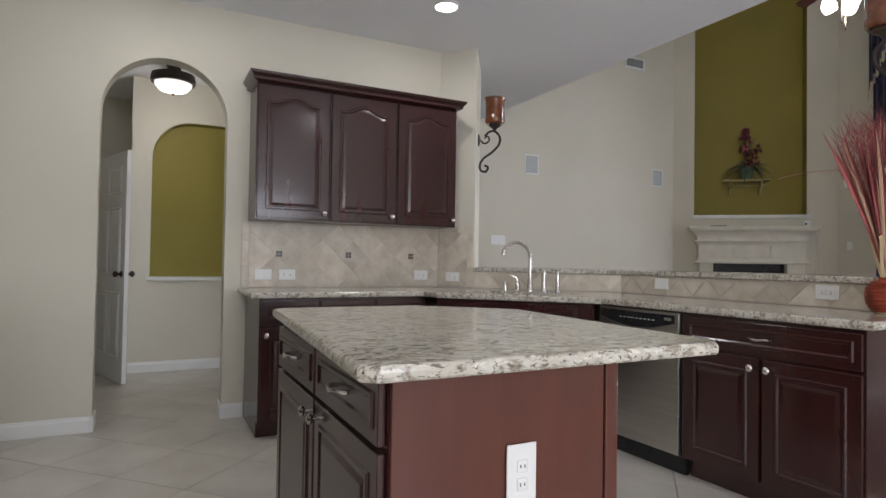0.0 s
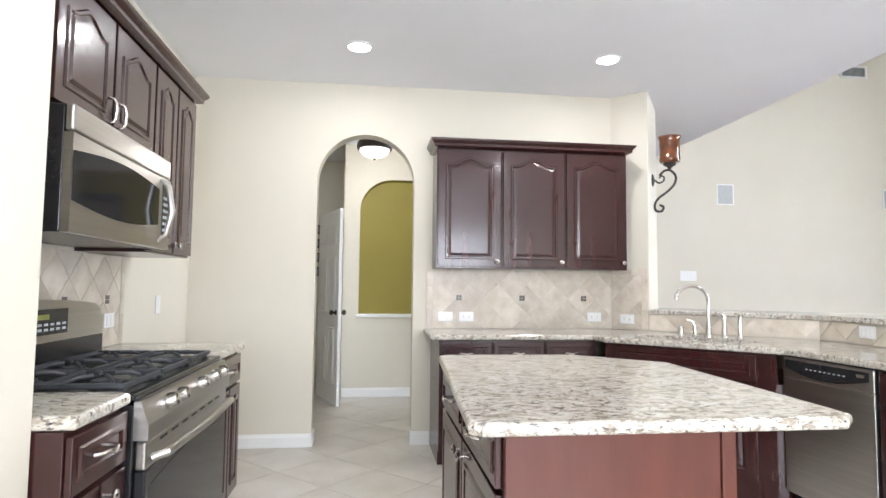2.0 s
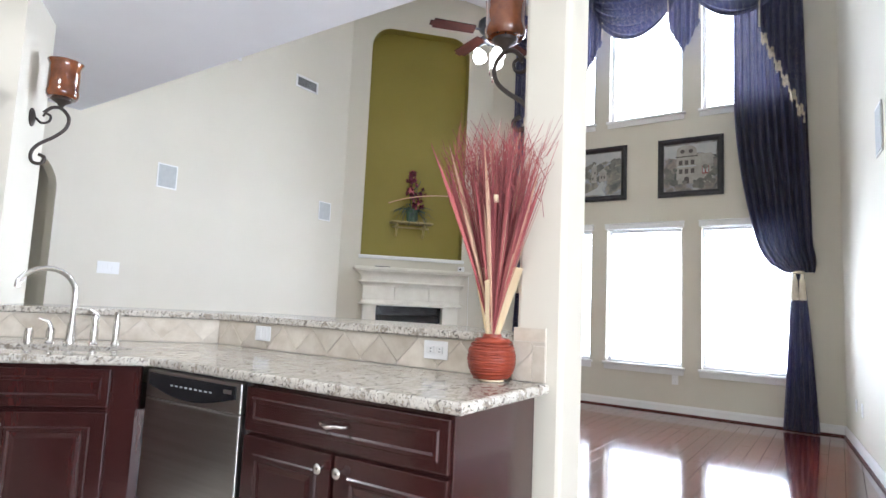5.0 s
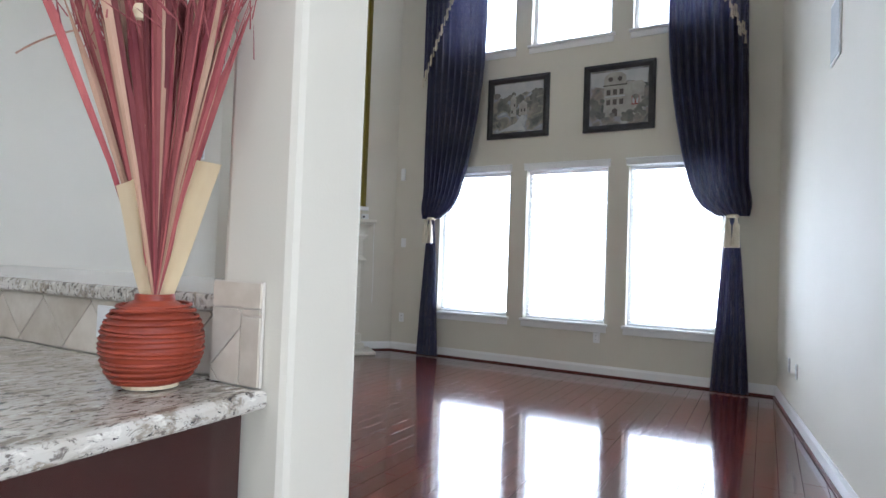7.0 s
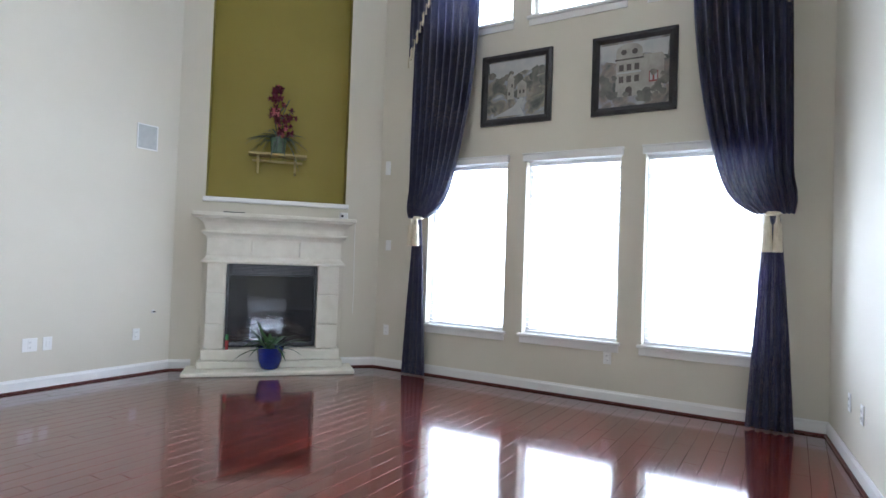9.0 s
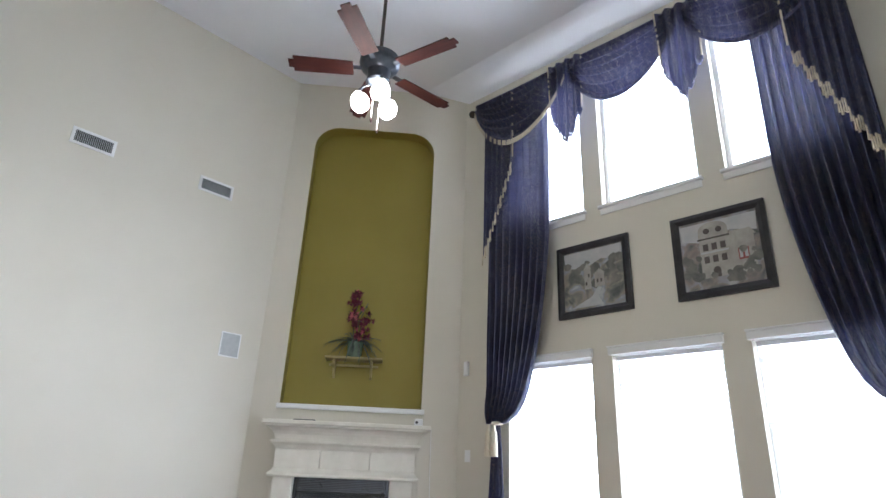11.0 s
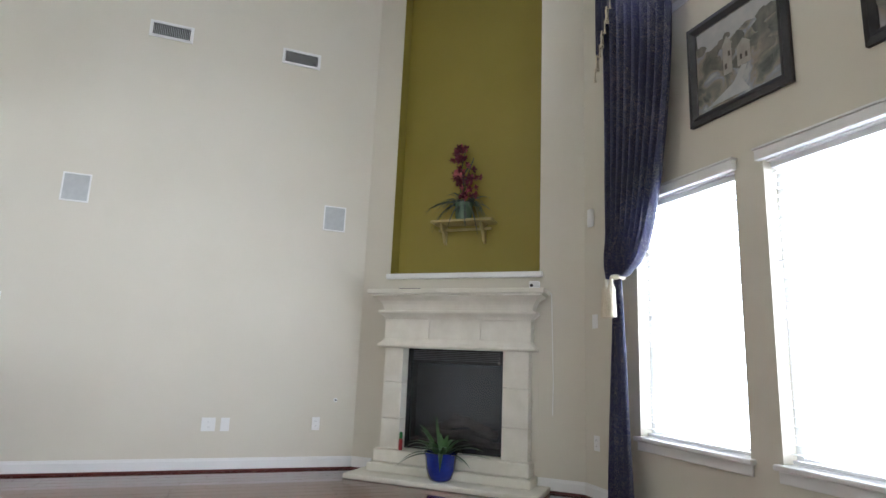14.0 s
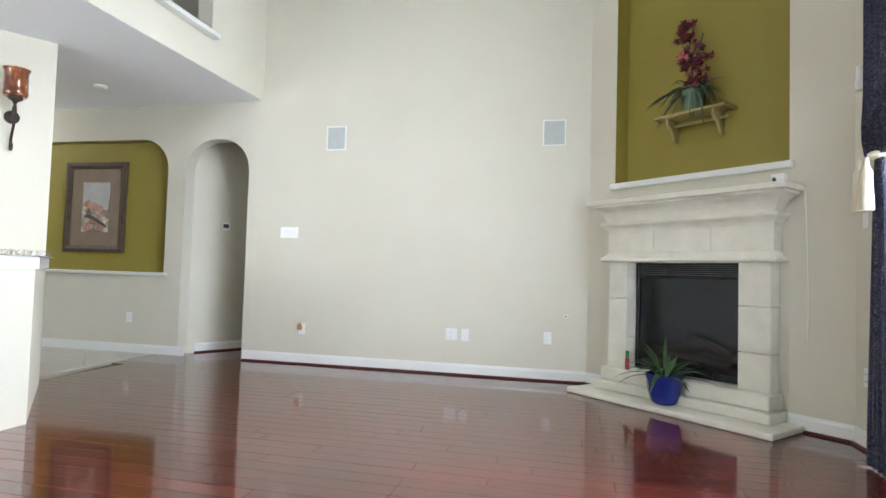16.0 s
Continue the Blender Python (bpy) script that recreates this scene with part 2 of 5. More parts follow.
def mesh(name, bm, material, smooth=False):
    bmesh.ops.recalc_face_normals(bm, faces=bm.faces)
    me = bpy.data.meshes.new(name)
    bm.to_mesh(me)
    bm.free()
    for m in (material if isinstance(material, (list, tuple)) else (material,)):
        me.materials.append(m)
    if smooth:
        me.shade_smooth()
        me.set_sharp_from_angle(angle=radians(40))
    return me


def part(name, bm, material, parent, label="", smooth=False, m=None):
    ob = new(name, mesh(name, bm, material, smooth))
    ob.parent = parent
    if m is not None:
        ob.matrix_basis = m
    return tagged(ob, label) if label else ob


def thing(name, label, category, m=None, group="", kind=""):
    ob = new(name)
    ob.empty_display_size = .1
    if m is not None:
        ob.matrix_world = m
    return tagged(ob, label, category, group, kind)


def solid(name, bm, material, label, category, m=None, group="", kind="", smooth=False):
    ob = new(name, mesh(name, bm, material, smooth))
    if m is not None:
        ob.matrix_world = m
    return tagged(ob, label, category, group, kind)


def box(x0, x1, y0, y1, z0, z1, bevel=0., bm=None, seg=2):
    out = bm or bmesh.new()
    b = bmesh.new()
    bmesh.ops.create_cube(b, size=1)
    for v in b.verts:
        v.co = Vector(((x0 + x1) / 2 + v.co.x * (x1 - x0), (y0 + y1) / 2 + v.co.y * (y1 - y0), (z0 + z1) / 2 + v.co.z * (z1 - z0)))
    if bevel:
        bmesh.ops.bevel(b, geom=b.edges[:], offset=bevel, segments=seg, affect='EDGES', profile=.5)
    return merge(out, b)


def merge(out, b, m=None):
    if m is not None:
        b.transform(m)
    vs = {}
    for v in b.verts:
        vs[v] = out.verts.new(v.co)
    for f in b.faces:
        try:
            nf = out.faces.new([vs[v] for v in f.verts])
            nf.material_index, nf.smooth = f.material_index, f.smooth
        except ValueError:
            pass
    b.free()
    return out


def prism(pts, z0, z1, bevel=0., bm=None, seg=3):
    """An upright prism over a plan polygon."""
    b = bmesh.new()
    lo = [b.verts.new((x, y, z0)) for x, y in pts]
    f = b.faces.new(lo)
    r = bmesh.ops.extrude_face_region(b, geom=[f])
    for v in r["geom"]:
        if isinstance(v, bmesh.types.BMVert):
            v.co.z = z1
    if bevel:
        es = [e for e in b.edges if abs(e.verts[0].co.z - e.verts[1].co.z) < 1e-6]
        bmesh.ops.bevel(b, geom=es, offset=bevel, segments=seg, affect='EDGES', profile=.5)
    return merge(bm or bmesh.new(), b)


def plate(pts, y0, y1, bm=None):
    """A polygon in x and z, thick along y."""
    b = bmesh.new()
    f = b.faces.new([b.verts.new((x, y0, z)) for x, z in pts])
    r = bmesh.ops.extrude_face_region(b, geom=[f])
    for v in r["geom"]:
        if isinstance(v, bmesh.types.BMVert):
            v.co.y = y1
    return merge(bm or bmesh.new(), b)


def lathe(profile, n=24, bm=None, m=None, cap=True):
    b = bmesh.new()
    rings = []
    for r, z in profile:
        rings.append([b.verts.new((r * math.cos(2 * math.pi * i / n), r * math.sin(2 * math.pi * i / n), z)) for i in range(n)])
    for p, q in zip(rings, rings[1:]):
        for i in range(n):
            b.faces.new((p[i], p[(i + 1) % n], q[(i + 1) % n], q[i]))
    if cap:
        b.faces.new(rings[0])
        b.faces.new(rings[-1])
    return merge(bm or bmesh.new(), b, m)


def tube(path, r, n=8, bm=None, m=None):
    """A round bar along a path; r is one radius or one for each point."""
    b = bmesh.new()
    path = [Vector(p) for p in path]
    rs = r if isinstance(r, (list, tuple)) else [r] * len(path)
    rings = []
    up = Vector((0, 0, 1))
    for i, p in enumerate(path):
        d = (path[min(i + 1, len(path) - 1)] - path[max(i - 1, 0)]).normalized()
        if abs(d.dot(up)) > .95:
            up = Vector((1, 0, 0)) if abs(d.x) < .9 else Vector((0, 1, 0))
        s = d.cross(up).normalized()
        up = s.cross(d).normalized()
        rings.append([b.verts.new(p + rs[i] * (math.cos(2 * math.pi * k / n) * s + math.sin(2 * math.pi * k / n) * up)) for k in range(n)])
    for p, q in zip(rings, rings[1:]):
        for k in range(n):
            b.faces.new((p[k], p[(k + 1) % n], q[(k + 1) % n], q[k]))
    b.faces.new(rings[0])
    b.faces.new(rings[-1])
    return merge(bm or bmesh.new(), b, m)


def along(x, y, dx, dy, z=0):
    """Local x runs along (dx, dy), local y points to its left, z up."""
    return pose(x, y, z, 0, 0, math.degrees(math.atan2(dy, dx)))


def arch_pts(u0, u1, z1, r, n=10):
    """The lower outline of what lies above an opening, from u0 to u1."""
    pts = []
    for i in range(n + 1):
        a = math.pi / 2 * i / n
        pts.append((u0 + r - r * math.cos(a), z1 - r + r * math.sin(a)))
    for i in range(n + 1):
        a = math.pi / 2 * (1 - i / n)
        pts.append((u1 - r + r * math.cos(a), z1 - r + r * math.sin(a)))
    return pts


def wall(name, start, end, height, thick, cols=(), material=PAINT, z0=0., label="beige painted plaster wall"):
    """A wall whose room face runs from start to end; its thickness lies to the left. cols: (u0, u1, [(z0, z1, r), ...])."""
    (x0, y0), (x1, y1) = start, end
    n = math.hypot(x1 - x0, y1 - y0)
    bm = bmesh.new()
    u = 0
    for c0, c1, holes in sorted(cols):
        if c0 > u:
            box(u, c0, 0, thick, z0, height, bm=bm)
        z = z0
        arc = None
        for h0, h1, r in holes:
            if h0 > z:
                if arc:
                    plate([(c0, arc[0] - arc[1])] + arch_pts(c0, c1, *arc) + [(c1, h0), (c0, h0)], 0, thick, bm)
                else:
                    box(c0, c1, 0, thick, z, h0, bm=bm)
            z, arc = h1, (h1, r)
        if arc and arc[1] > 0:
            plate(arch_pts(c0, c1, *arc) + [(c1, height), (c0, height)], 0, thick, bm)
        else:
            box(c0, c1, 0, thick, z, height, bm=bm)
        u = c1
    if u < n:
        box(u, n, 0, thick, z0, height, bm=bm)
    return solid(name, bm, material, label, "wall", along(x0, y0, x1 - x0, y1 - y0), kind="structure")


def lining(name, m, u0, u1, z0, z1, r, y0, y1, material, label):
    pts = [(u0, z0)] + arch_pts(u0, u1, z1, r) + [(u1, z0)]
    cu, cz = (u0 + u1) / 2, (z0 + z1) / 2
    bm = bmesh.new()
    rows = []
    for s in (.001, .005):
        for y in (y0, y1):
            rows.append([bm.verts.new((u - s * (1 if u > cu else -1), y, z - s * (1 if z > cz else 0))) for u, z in pts])
    for a, b in ((0, 1), (1, 3), (3, 2), (2, 0)):
        for i in range(len(pts) - 1):
            bm.faces.new((rows[a][i], rows[a][i + 1], rows[b][i + 1], rows[b][i]))
    return solid(name, bm, material, label, "wall", m, kind="structure")


# ---- structure ----
K, LV, HALLN, EAST = 2.86, 5.95, 6.62, 9.62
DP, DD = Vector((7.98, 6.62)), Vector((9.62 - 7.98, 5.14 - 6.62)).normalized()

floor = solid("floor_kitchen", box(-2.2, 4.06, -2.8, 8.0, -.12, -.012), FGROUT, "beige floor with diagonal stone tiles", "floor", kind="structure")
floor_living = solid("floor_living", prism([(4.06, -.2), (9.8, -.2), (9.8, 7.2), (4.6, 9.2), (3.25, 9.2), (3.25, 6.4), (3.45, 4.9), (4.06, 4.2)], -.10, -.0105), WOODGAP, "dark red glossy hardwood floor", "floor", kind="structure")
wall("wall_kitchen_north", (-.38, 4.62), (3.0, 4.62), K, .14, [(.95, 1.72, [(0, 2.45, .385)])])
solid("wall_sink_stub", prism([(3.0, 4.62), (3.22, 4.40), (3.54, 4.88), (3.0, 5.0)], 0, K), PAINT, "beige painted wall end beside the sink", "wall", kind="structure")
wall("wall_kitchen_west", (-.38, -2.6), (-.38, 7.6), K, .14)
wall("wall_pantry_end", (-.38, 1.55), (.19, 1.55), K, -.16)
solid("half_wall", prism([(3.22, 4.40), (4.03, 3.59), (4.03, 1.742), (4.20, 1.742), (4.58, 2.4), (4.58, 3.86), (3.545, 4.885)], 0, 1.035), PAINT, "low beige bar wall between kitchen and living room", "wall", kind="structure")
solid("bar_top", prism([(3.20, 4.385), (4.0, 3.575), (4.0, 1.744), (4.23, 1.744), (4.63, 2.38), (4.63, 3.88), (3.58, 4.93), (3.54, 4.88), (3.225, 4.40)], 1.036, 1.07, .008), GRANITE, "speckled granite bar ledge on the low wall", "countertop")
solid("half_wall_trim", prism([(4.582, 2.41), (4.60, 2.41), (4.60, 3.868), (3.56, 4.90), (3.548, 4.888), (4.582, 3.861)], .955, 1.034), WHITE, "white moulding under the bar ledge", "moulding", kind="structure")
solid("wall_column", box(4.0, 4.205, 1.555, 1.74, 0, K, .018), PAINT, "beige painted square column at the end of the bar", "column", kind="structure")
wall("wall_south_breakfast", (4.2, -2.6), (-.5, -2.6), K, .15, [(.8, 2.4, [(.7, 2.3, 0)]), (2.6, 4.2, [(.7, 2.3, 0)])])
wall("wall_breakfast_east", (4.06, .15), (4.06, -2.6), K, .15)
wall("wall_hall_north", (.69, HALLN), (4.45, HALLN), K, .16, [(.18, 2.60, [(.92, 2.46, .36)]), (2.83, 3.63, [(0, 2.44, .36)])])
solid("hall_niche_back", box(.75, 3.40, HALLN + .12, HALLN + .19, .8, 2.6), GREEN, "olive green painted niche back", "wall", kind="structure")
wall("wall_hall_end", (-.38, 7.6), (.9, 7.6), K, .12)
wall("wall_hall_return", (.69, 7.6), (.69, HALLN + .16), K, .12)
wall("wall_passage_west", (3.50, 6.78), (3.95, 7.6), K, .12)
wall("wall_passage_inner", (3.95, 7.6), (3.95, 9.0), K, .12)
wall("wall_passage_east", (4.45, 9.0), (4.36, 6.78), K, .12)
wall("wall_passage_end", (3.4, 9.0), (4.6, 9.0), K, .12)
wall("wall_north", (4.45, HALLN), (DP.x, DP.y), LV + .2, .16)
wall("wall_fireplace", (DP.x, DP.y), (EAST, 5.14), LV + .2, .22, [(.297, 1.807, [(.22, 1.17, 0), (1.87, 5.32, .30)])])
dm = along(DP.x, DP.y, DD.x, DD.y)
solid("chimney_niche_back", box(.2, 1.9, .17, .26, 1.8, 5.4), GREEN, "olive green painted tall niche back", "wall", dm, kind="structure")
bm = box(.298, .547, 0, .22, .221, 1.169)
box(1.517, 1.806, 0, .22, .221, 1.169, bm=bm)
solid("wall_firebox_cheeks", bm, PAINT, "beige wall beside the firebox", "wall", dm, kind="structure")
lining("chimney_niche_reveal", dm, .297, 1.807, 1.873, 5.32, .30, .003, .169, GREEN, "olive green painted niche reveal")
lining("hall_niche_reveal", along(.69, HALLN, 1, 0), .18, 2.60, .922, 2.46, .36, .003, .119, GREEN, "olive green painted niche reveal")
WIN = [(.69, 1.64), (1.85, 2.80), (3.02, 3.97)]
wall("wall_east", (EAST, 5.14), (EAST, .70), LV + .2, .2, [(a, b, [(.56, 2.35, 0), (3.78, 5.45, 0)]) for a, b in WIN])
wall("wall_south", (EAST, .70), (4.1, .15), LV + .2, .15)
wall("wall_loft", (4.45, .15), (4.45, HALLN), LV + .2, .15, [(2.0, 5.52, [(3.2, 5.2, 0)])], z0=K)
solid("loft_floor", box(2.2, 4.299, .2, 6.6, K + .14, K + .26), CEIL, "loft floor slab", "floor", kind="structure")
wall("wall_loft_back", (2.2, 0), (2.2, 7), LV + .2, .1, z0=3.06)
wall("wall_loft_side", (2.2, 6.62), (4.3, 6.62), LV + .2, .1, z0=3.06)
wall("wall_loft_south", (4.3, .15), (2.2, .15), LV + .2, .1, z0=3.06)
bm = box(-2.3, 4.449, -2.8, 9.2, K - .004, K - .001)
box(-2.3, 4.299, -2.8, 9.2, K + .001, K + .12, bm=bm)
solid("ceiling", bm, CEIL, "white painted flat ceiling", "ceiling", kind="structure")
bm = box(2.1, 9.9, -.1, 7.0, LV, LV + .1)
b2 = bmesh.new()
vs = [(EAST, 5.10, 5.82), (EAST, .6, 5.82), (EAST, .6, LV), (EAST, 5.10, LV), (9.18, .6, LV - .001), (9.18, 5.50, LV - .001)]
vv = [b2.verts.new(v) for v in vs]
for f in ((0, 1, 4, 5), (0, 5, 3), (1, 2, 4), (0, 3, 2, 1), (3, 5, 4, 2)):
    b2.faces.new([vv[i] for i in f])
merge(bm, b2)
solid("ceiling_living", bm, CEIL, "white tall living room ceiling with sloped edge", "ceiling", kind="structure")
gb = bmesh.new()
bmesh.ops.create_grid(gb, x_segments=2, y_segments=2, size=400)
solid("ground", gb, LAWN, "green lawn outside", "ground", pose(0, 0, -.3), kind="structure")


def skirting(start, end, name="baseboard", shoe=True, h=.10):
    (x0, y0), (x1, y1) = start, end
    n = math.hypot(x1 - x0, y1 - y0)
    bm = bmesh.new()
    prof = [(-.002, 0), (-.016, 0), (-.016, h - .025), (-.010, h - .012), (-.008, h), (-.002, h)]
    v0 = [bm.verts.new((0, y, z + .012 * shoe)) for y, z in prof]
    v1 = [bm.verts.new((n, y, z + .012 * shoe)) for y, z in prof]
    bm.faces.new(v0)
    bm.faces.new(v1)
    for i in range(len(prof)):
        j = (i + 1) % len(prof)
        bm.faces.new((v0[i], v0[j], v1[j], v1[i]))
    ob = solid(name, bm, WHITE, "white moulded baseboard", "baseboard", along(x0, y0, x1 - x0, y1 - y0), kind="structure")
    if shoe:
        part("shoe_moulding", box(0, n, -.032, -.003, 0, .018, .005), SHOE, ob, "dark red shoe moulding")
    return ob


for a, b in (((4.34, HALLN), (DP.x + .02, HALLN)), ((DP.x, DP.y), (8.14, 6.47)), ((9.27, 5.455), (EAST, 5.14)), ((EAST, 5.14), (EAST, .70)), ((EAST, .70), (4.12, .15)), ((3.55, 6.87), (3.95, 7.6)), ((3.95, 7.6), (3.95, 8.98)), ((4.58, 3.84), (4.58, 2.42)), ((3.56, 4.87), (4.57, 3.87))):
    skirting(a, b)
for a, b in (((-.36, 4.62), (.56, 4.62)), ((1.35, 4.62), (1.48, 4.62)), ((.70, HALLN), (3.61, HALLN))):
    skirting(a, b, shoe=False)
for x in (.57, 1.34):
    solid("baseboard", box(x - .012, x + .012, 4.606, 4.775, 0, .10, .004), WHITE, "white baseboard wrapping the arch jamb", "baseboard", kind="structure")
solid("trim_niche_sill", box(.84, 3.34, HALLN - .03, HALLN + .13, .885, .921, .008), WHITE, "white moulded niche sill", "trim", kind="structure")
solid("trim_chimney_sill", box(.27, 1.84, -.045, .17, 1.82, 1.872, .01), WHITE, "white moulded sill of the tall niche", "trim", dm, kind="structure")
solid("trim_loft_sill", box(4.26, 4.53, 2.1, 5.70, 3.17, 3.215, .008), WHITE, "white sill of the loft opening", "trim", kind="structure")

# ---- windows ----
for i, (a, b) in enumerate(WIN):
    for j, (z0, z1) in enumerate(((.56, 2.35), (3.78, 5.45))):
        w = thing("window_%d" % (i * 2 + j + 1), "tall white framed window in the living room", "window", along(EAST, 5.14, 0, -1), kind="structure")
        bm = bmesh.new()
        for p in ((a, a + .045, z0, z1), (b - .045, b, z0, z1), (a + .045, b - .045, z0, z0 + .045), (a + .045, b - .045, z1 - .045, z1)):
            box(p[0], p[1], .10, .16, p[2], p[3], .004, bm)
        part("window_frame", bm, WHITE, w)
        pn = part("pane", box(a + .045, b - .045, .127, .131, z0 + .045, z1 - .045), PANE, w)
        pn.visible_shadow = False
        bm = box(a - .035, b + .035, -.045, .10, z0 - .03, z0 + .002, .008)
        box(a - .02, b + .02, -.016, -.002, z0 - .095, z0 - .03, .004, bm)
        part("window_sill", bm, WHITE, w)
        part("head_trim", box(a + .002, b - .002, .01, .09, z1 - .06, z1 - .002, .006), WHITE, w)
        if j == 0:
            bm = box(a - .022, b + .022, -.048, -.003, z1 - .058, z1 + .006, .005)
            box(a - .03, b + .03, -.056, -.003, z1 + .0065, z1 + .022, .004, bm)
            part("blind_valance", bm, WHITE, w, "white moulded valance over the blind")
        if j == 0:
            bl = thing("window_blind", "white open horizontal blind in the window", "blind", along(EAST, 5.14, 0, -1), group="window blinds")
            part("head_rail", box(a + .02, b - .02, .035, .085, z1 - .10, z1 - .064, .004), BLIND, bl)
            slat = mesh("slat", box(a + .02, b - .02, .04, .085, -.0012, .0012), BLIND)
            for k in range(34):
                s = new("slat", slat)
                s.parent = bl
                s.matrix_basis = pose(0, 0, z0 + .06 + k * .0485)
            part("bottom_rail", box(a + .02, b - .02, .045, .08, z0 + .008, z0 + .028, .004), BLIND, bl)
            for u in (a + .15, b - .15):
                part("cord", tube([(u, .038, z0 + .02), (u, .038, z1 - .08)], .0012, 5), BLIND, bl)

# ---- drapes ----


def drape(name, y_out, y_in, tie_out, tie_in, foot, sign):
    """A tall panel gathered into a tie, with the lower tail to the floor. sign: the side to which it opens."""
    d = thing(name, "dark navy damask drape tied back with a cream tassel", "curtain", group="tall window drapes")

    def sheet(zs, lo, hi, folds, depth, seed):
        bm = bmesh.new()
        n = 110
        rows = []
        for z in zs:
            a, b = lo(z), hi(z)
            amp = depth * min(1, abs(b - a) / .5) + .008
            row = []
            for i in range(n + 1):
                f = i / n
                w = math.sin(2 * math.pi * folds * f + .35 * math.sin(z * 1.7 + seed + f * 5))
                row.append(bm.verts.new((9.47 + amp * w, a + (b - a) * f, z)))
            rows.append(row)
        for p, q in zip(rows, rows[1:]):
            for i in range(n):
                bm.faces.new((p[i], p[i + 1], q[i + 1], q[i]))
        r = bmesh.ops.solidify(bm, geom=bm.faces[:], thickness=.004)
        return bm

    tz = 1.72

    def lo(z):
        t = min(1, max(0, (z - tz) / 3.3))
        return tie_out + (y_out - tie_out) * min(1, t * 1.0)

    def hi(z):
        t = min(1, max(0, (z - tz) / 2.2))
        return tie_in + (y_in - tie_in) * (math.sin(t * math.pi / 2) ** .8)

    zs = [tz + (5.45 - tz) * i / 40 for i in range(41)]
    # the panel swells out just above the tie
    part("drape_panel", sheet(zs, lambda z: lo(z) + sign * -.03 * math.exp(-((z - 1.85) / .12) ** 2), lambda z: hi(z) + sign * .16 * (1 - math.exp(-(z - tz) / .10)), 9, .045, 1), FABRIC, d, smooth=True)
    mid = (tie_out + tie_in) / 2
    part("drape_tail", sheet([.015 + (tz - .015) * i / 24 for i in range(25)], lambda z: mid - sign * (.045 + (foot / 2 - .045) * (1 - z / tz) ** .8), lambda z: mid + sign * (.045 + (foot / 2 - .045) * (1 - z / tz) ** .8), 5, .03, 4), FABRIC, d, smooth=True)
    part("tie_cord", lathe([(.045, tz - .018), (.058, tz - .010), (.058, tz + .010), (.045, tz + .018)], 18, m=Matrix.Translation((9.47, mid, 0))), TASSEL, d, smooth=True)
    for dy in (-.035, .035):
        part("tassel", lathe([(.012, tz - .02), (.018, tz - .07), (.032, tz - .10), (.030, tz - .13), (.040, tz - .30), (.036, tz - .31)], 14, m=Matrix.Translation((9.385, mid + dy, 0))), TASSEL, d, "cream fringed tassel", smooth=True)
    # stepped jabot with a fringed slanting hem
    bm = bmesh.new()
    fr = bmesh.new()
    n, rows = 60, []
    for j in range(19):
        row = []
        for i in range(n + 1):
            f = i / n
            y = y_out + sign * .42 * f
            zb = 3.48 + 1.10 * f + .06 * math.sin(f * 38)
            z = 5.5 + (zb - 5.5) * j / 18
            row.append(bm.verts.new((9.40 + .022 * math.sin(f * 38), y, z)))
        rows.append(row)
    for p, q in zip(rows, rows[1:]):
        for i in range(n):
            bm.faces.new((p[i], p[i + 1], q[i + 1], q[i]))
    hem = [v.co.copy() for v in rows[-1]]
    bmesh.ops.solidify(bm, geom=bm.faces[:], thickness=.004)
    part("jabot", bm, FABRIC, d, smooth=True)
    for i in range(0, n, 2):
        p = hem[i]
        tube([p + Vector((-.008, 0, .02)), p + Vector((-.010, 0, -.03)), p + Vector((-.010, 0, -.10))], [.010, .006, .012], 5, fr)
    part("edge_braid", tube([(9.376, y_out + sign * .425, 5.44 - i * .085) for i in range(11)], .009, 6), TASSEL, d, "cream braid edging")
    part("fringe", fr, TASSEL, d, "cream tasselled fringe")
    return d


drape("drape", 4.64, 3.97, 4.61, 4.37, .30, -1)
drape("drape", 1.02, 1.575, .96, 1.24, .34, 1)

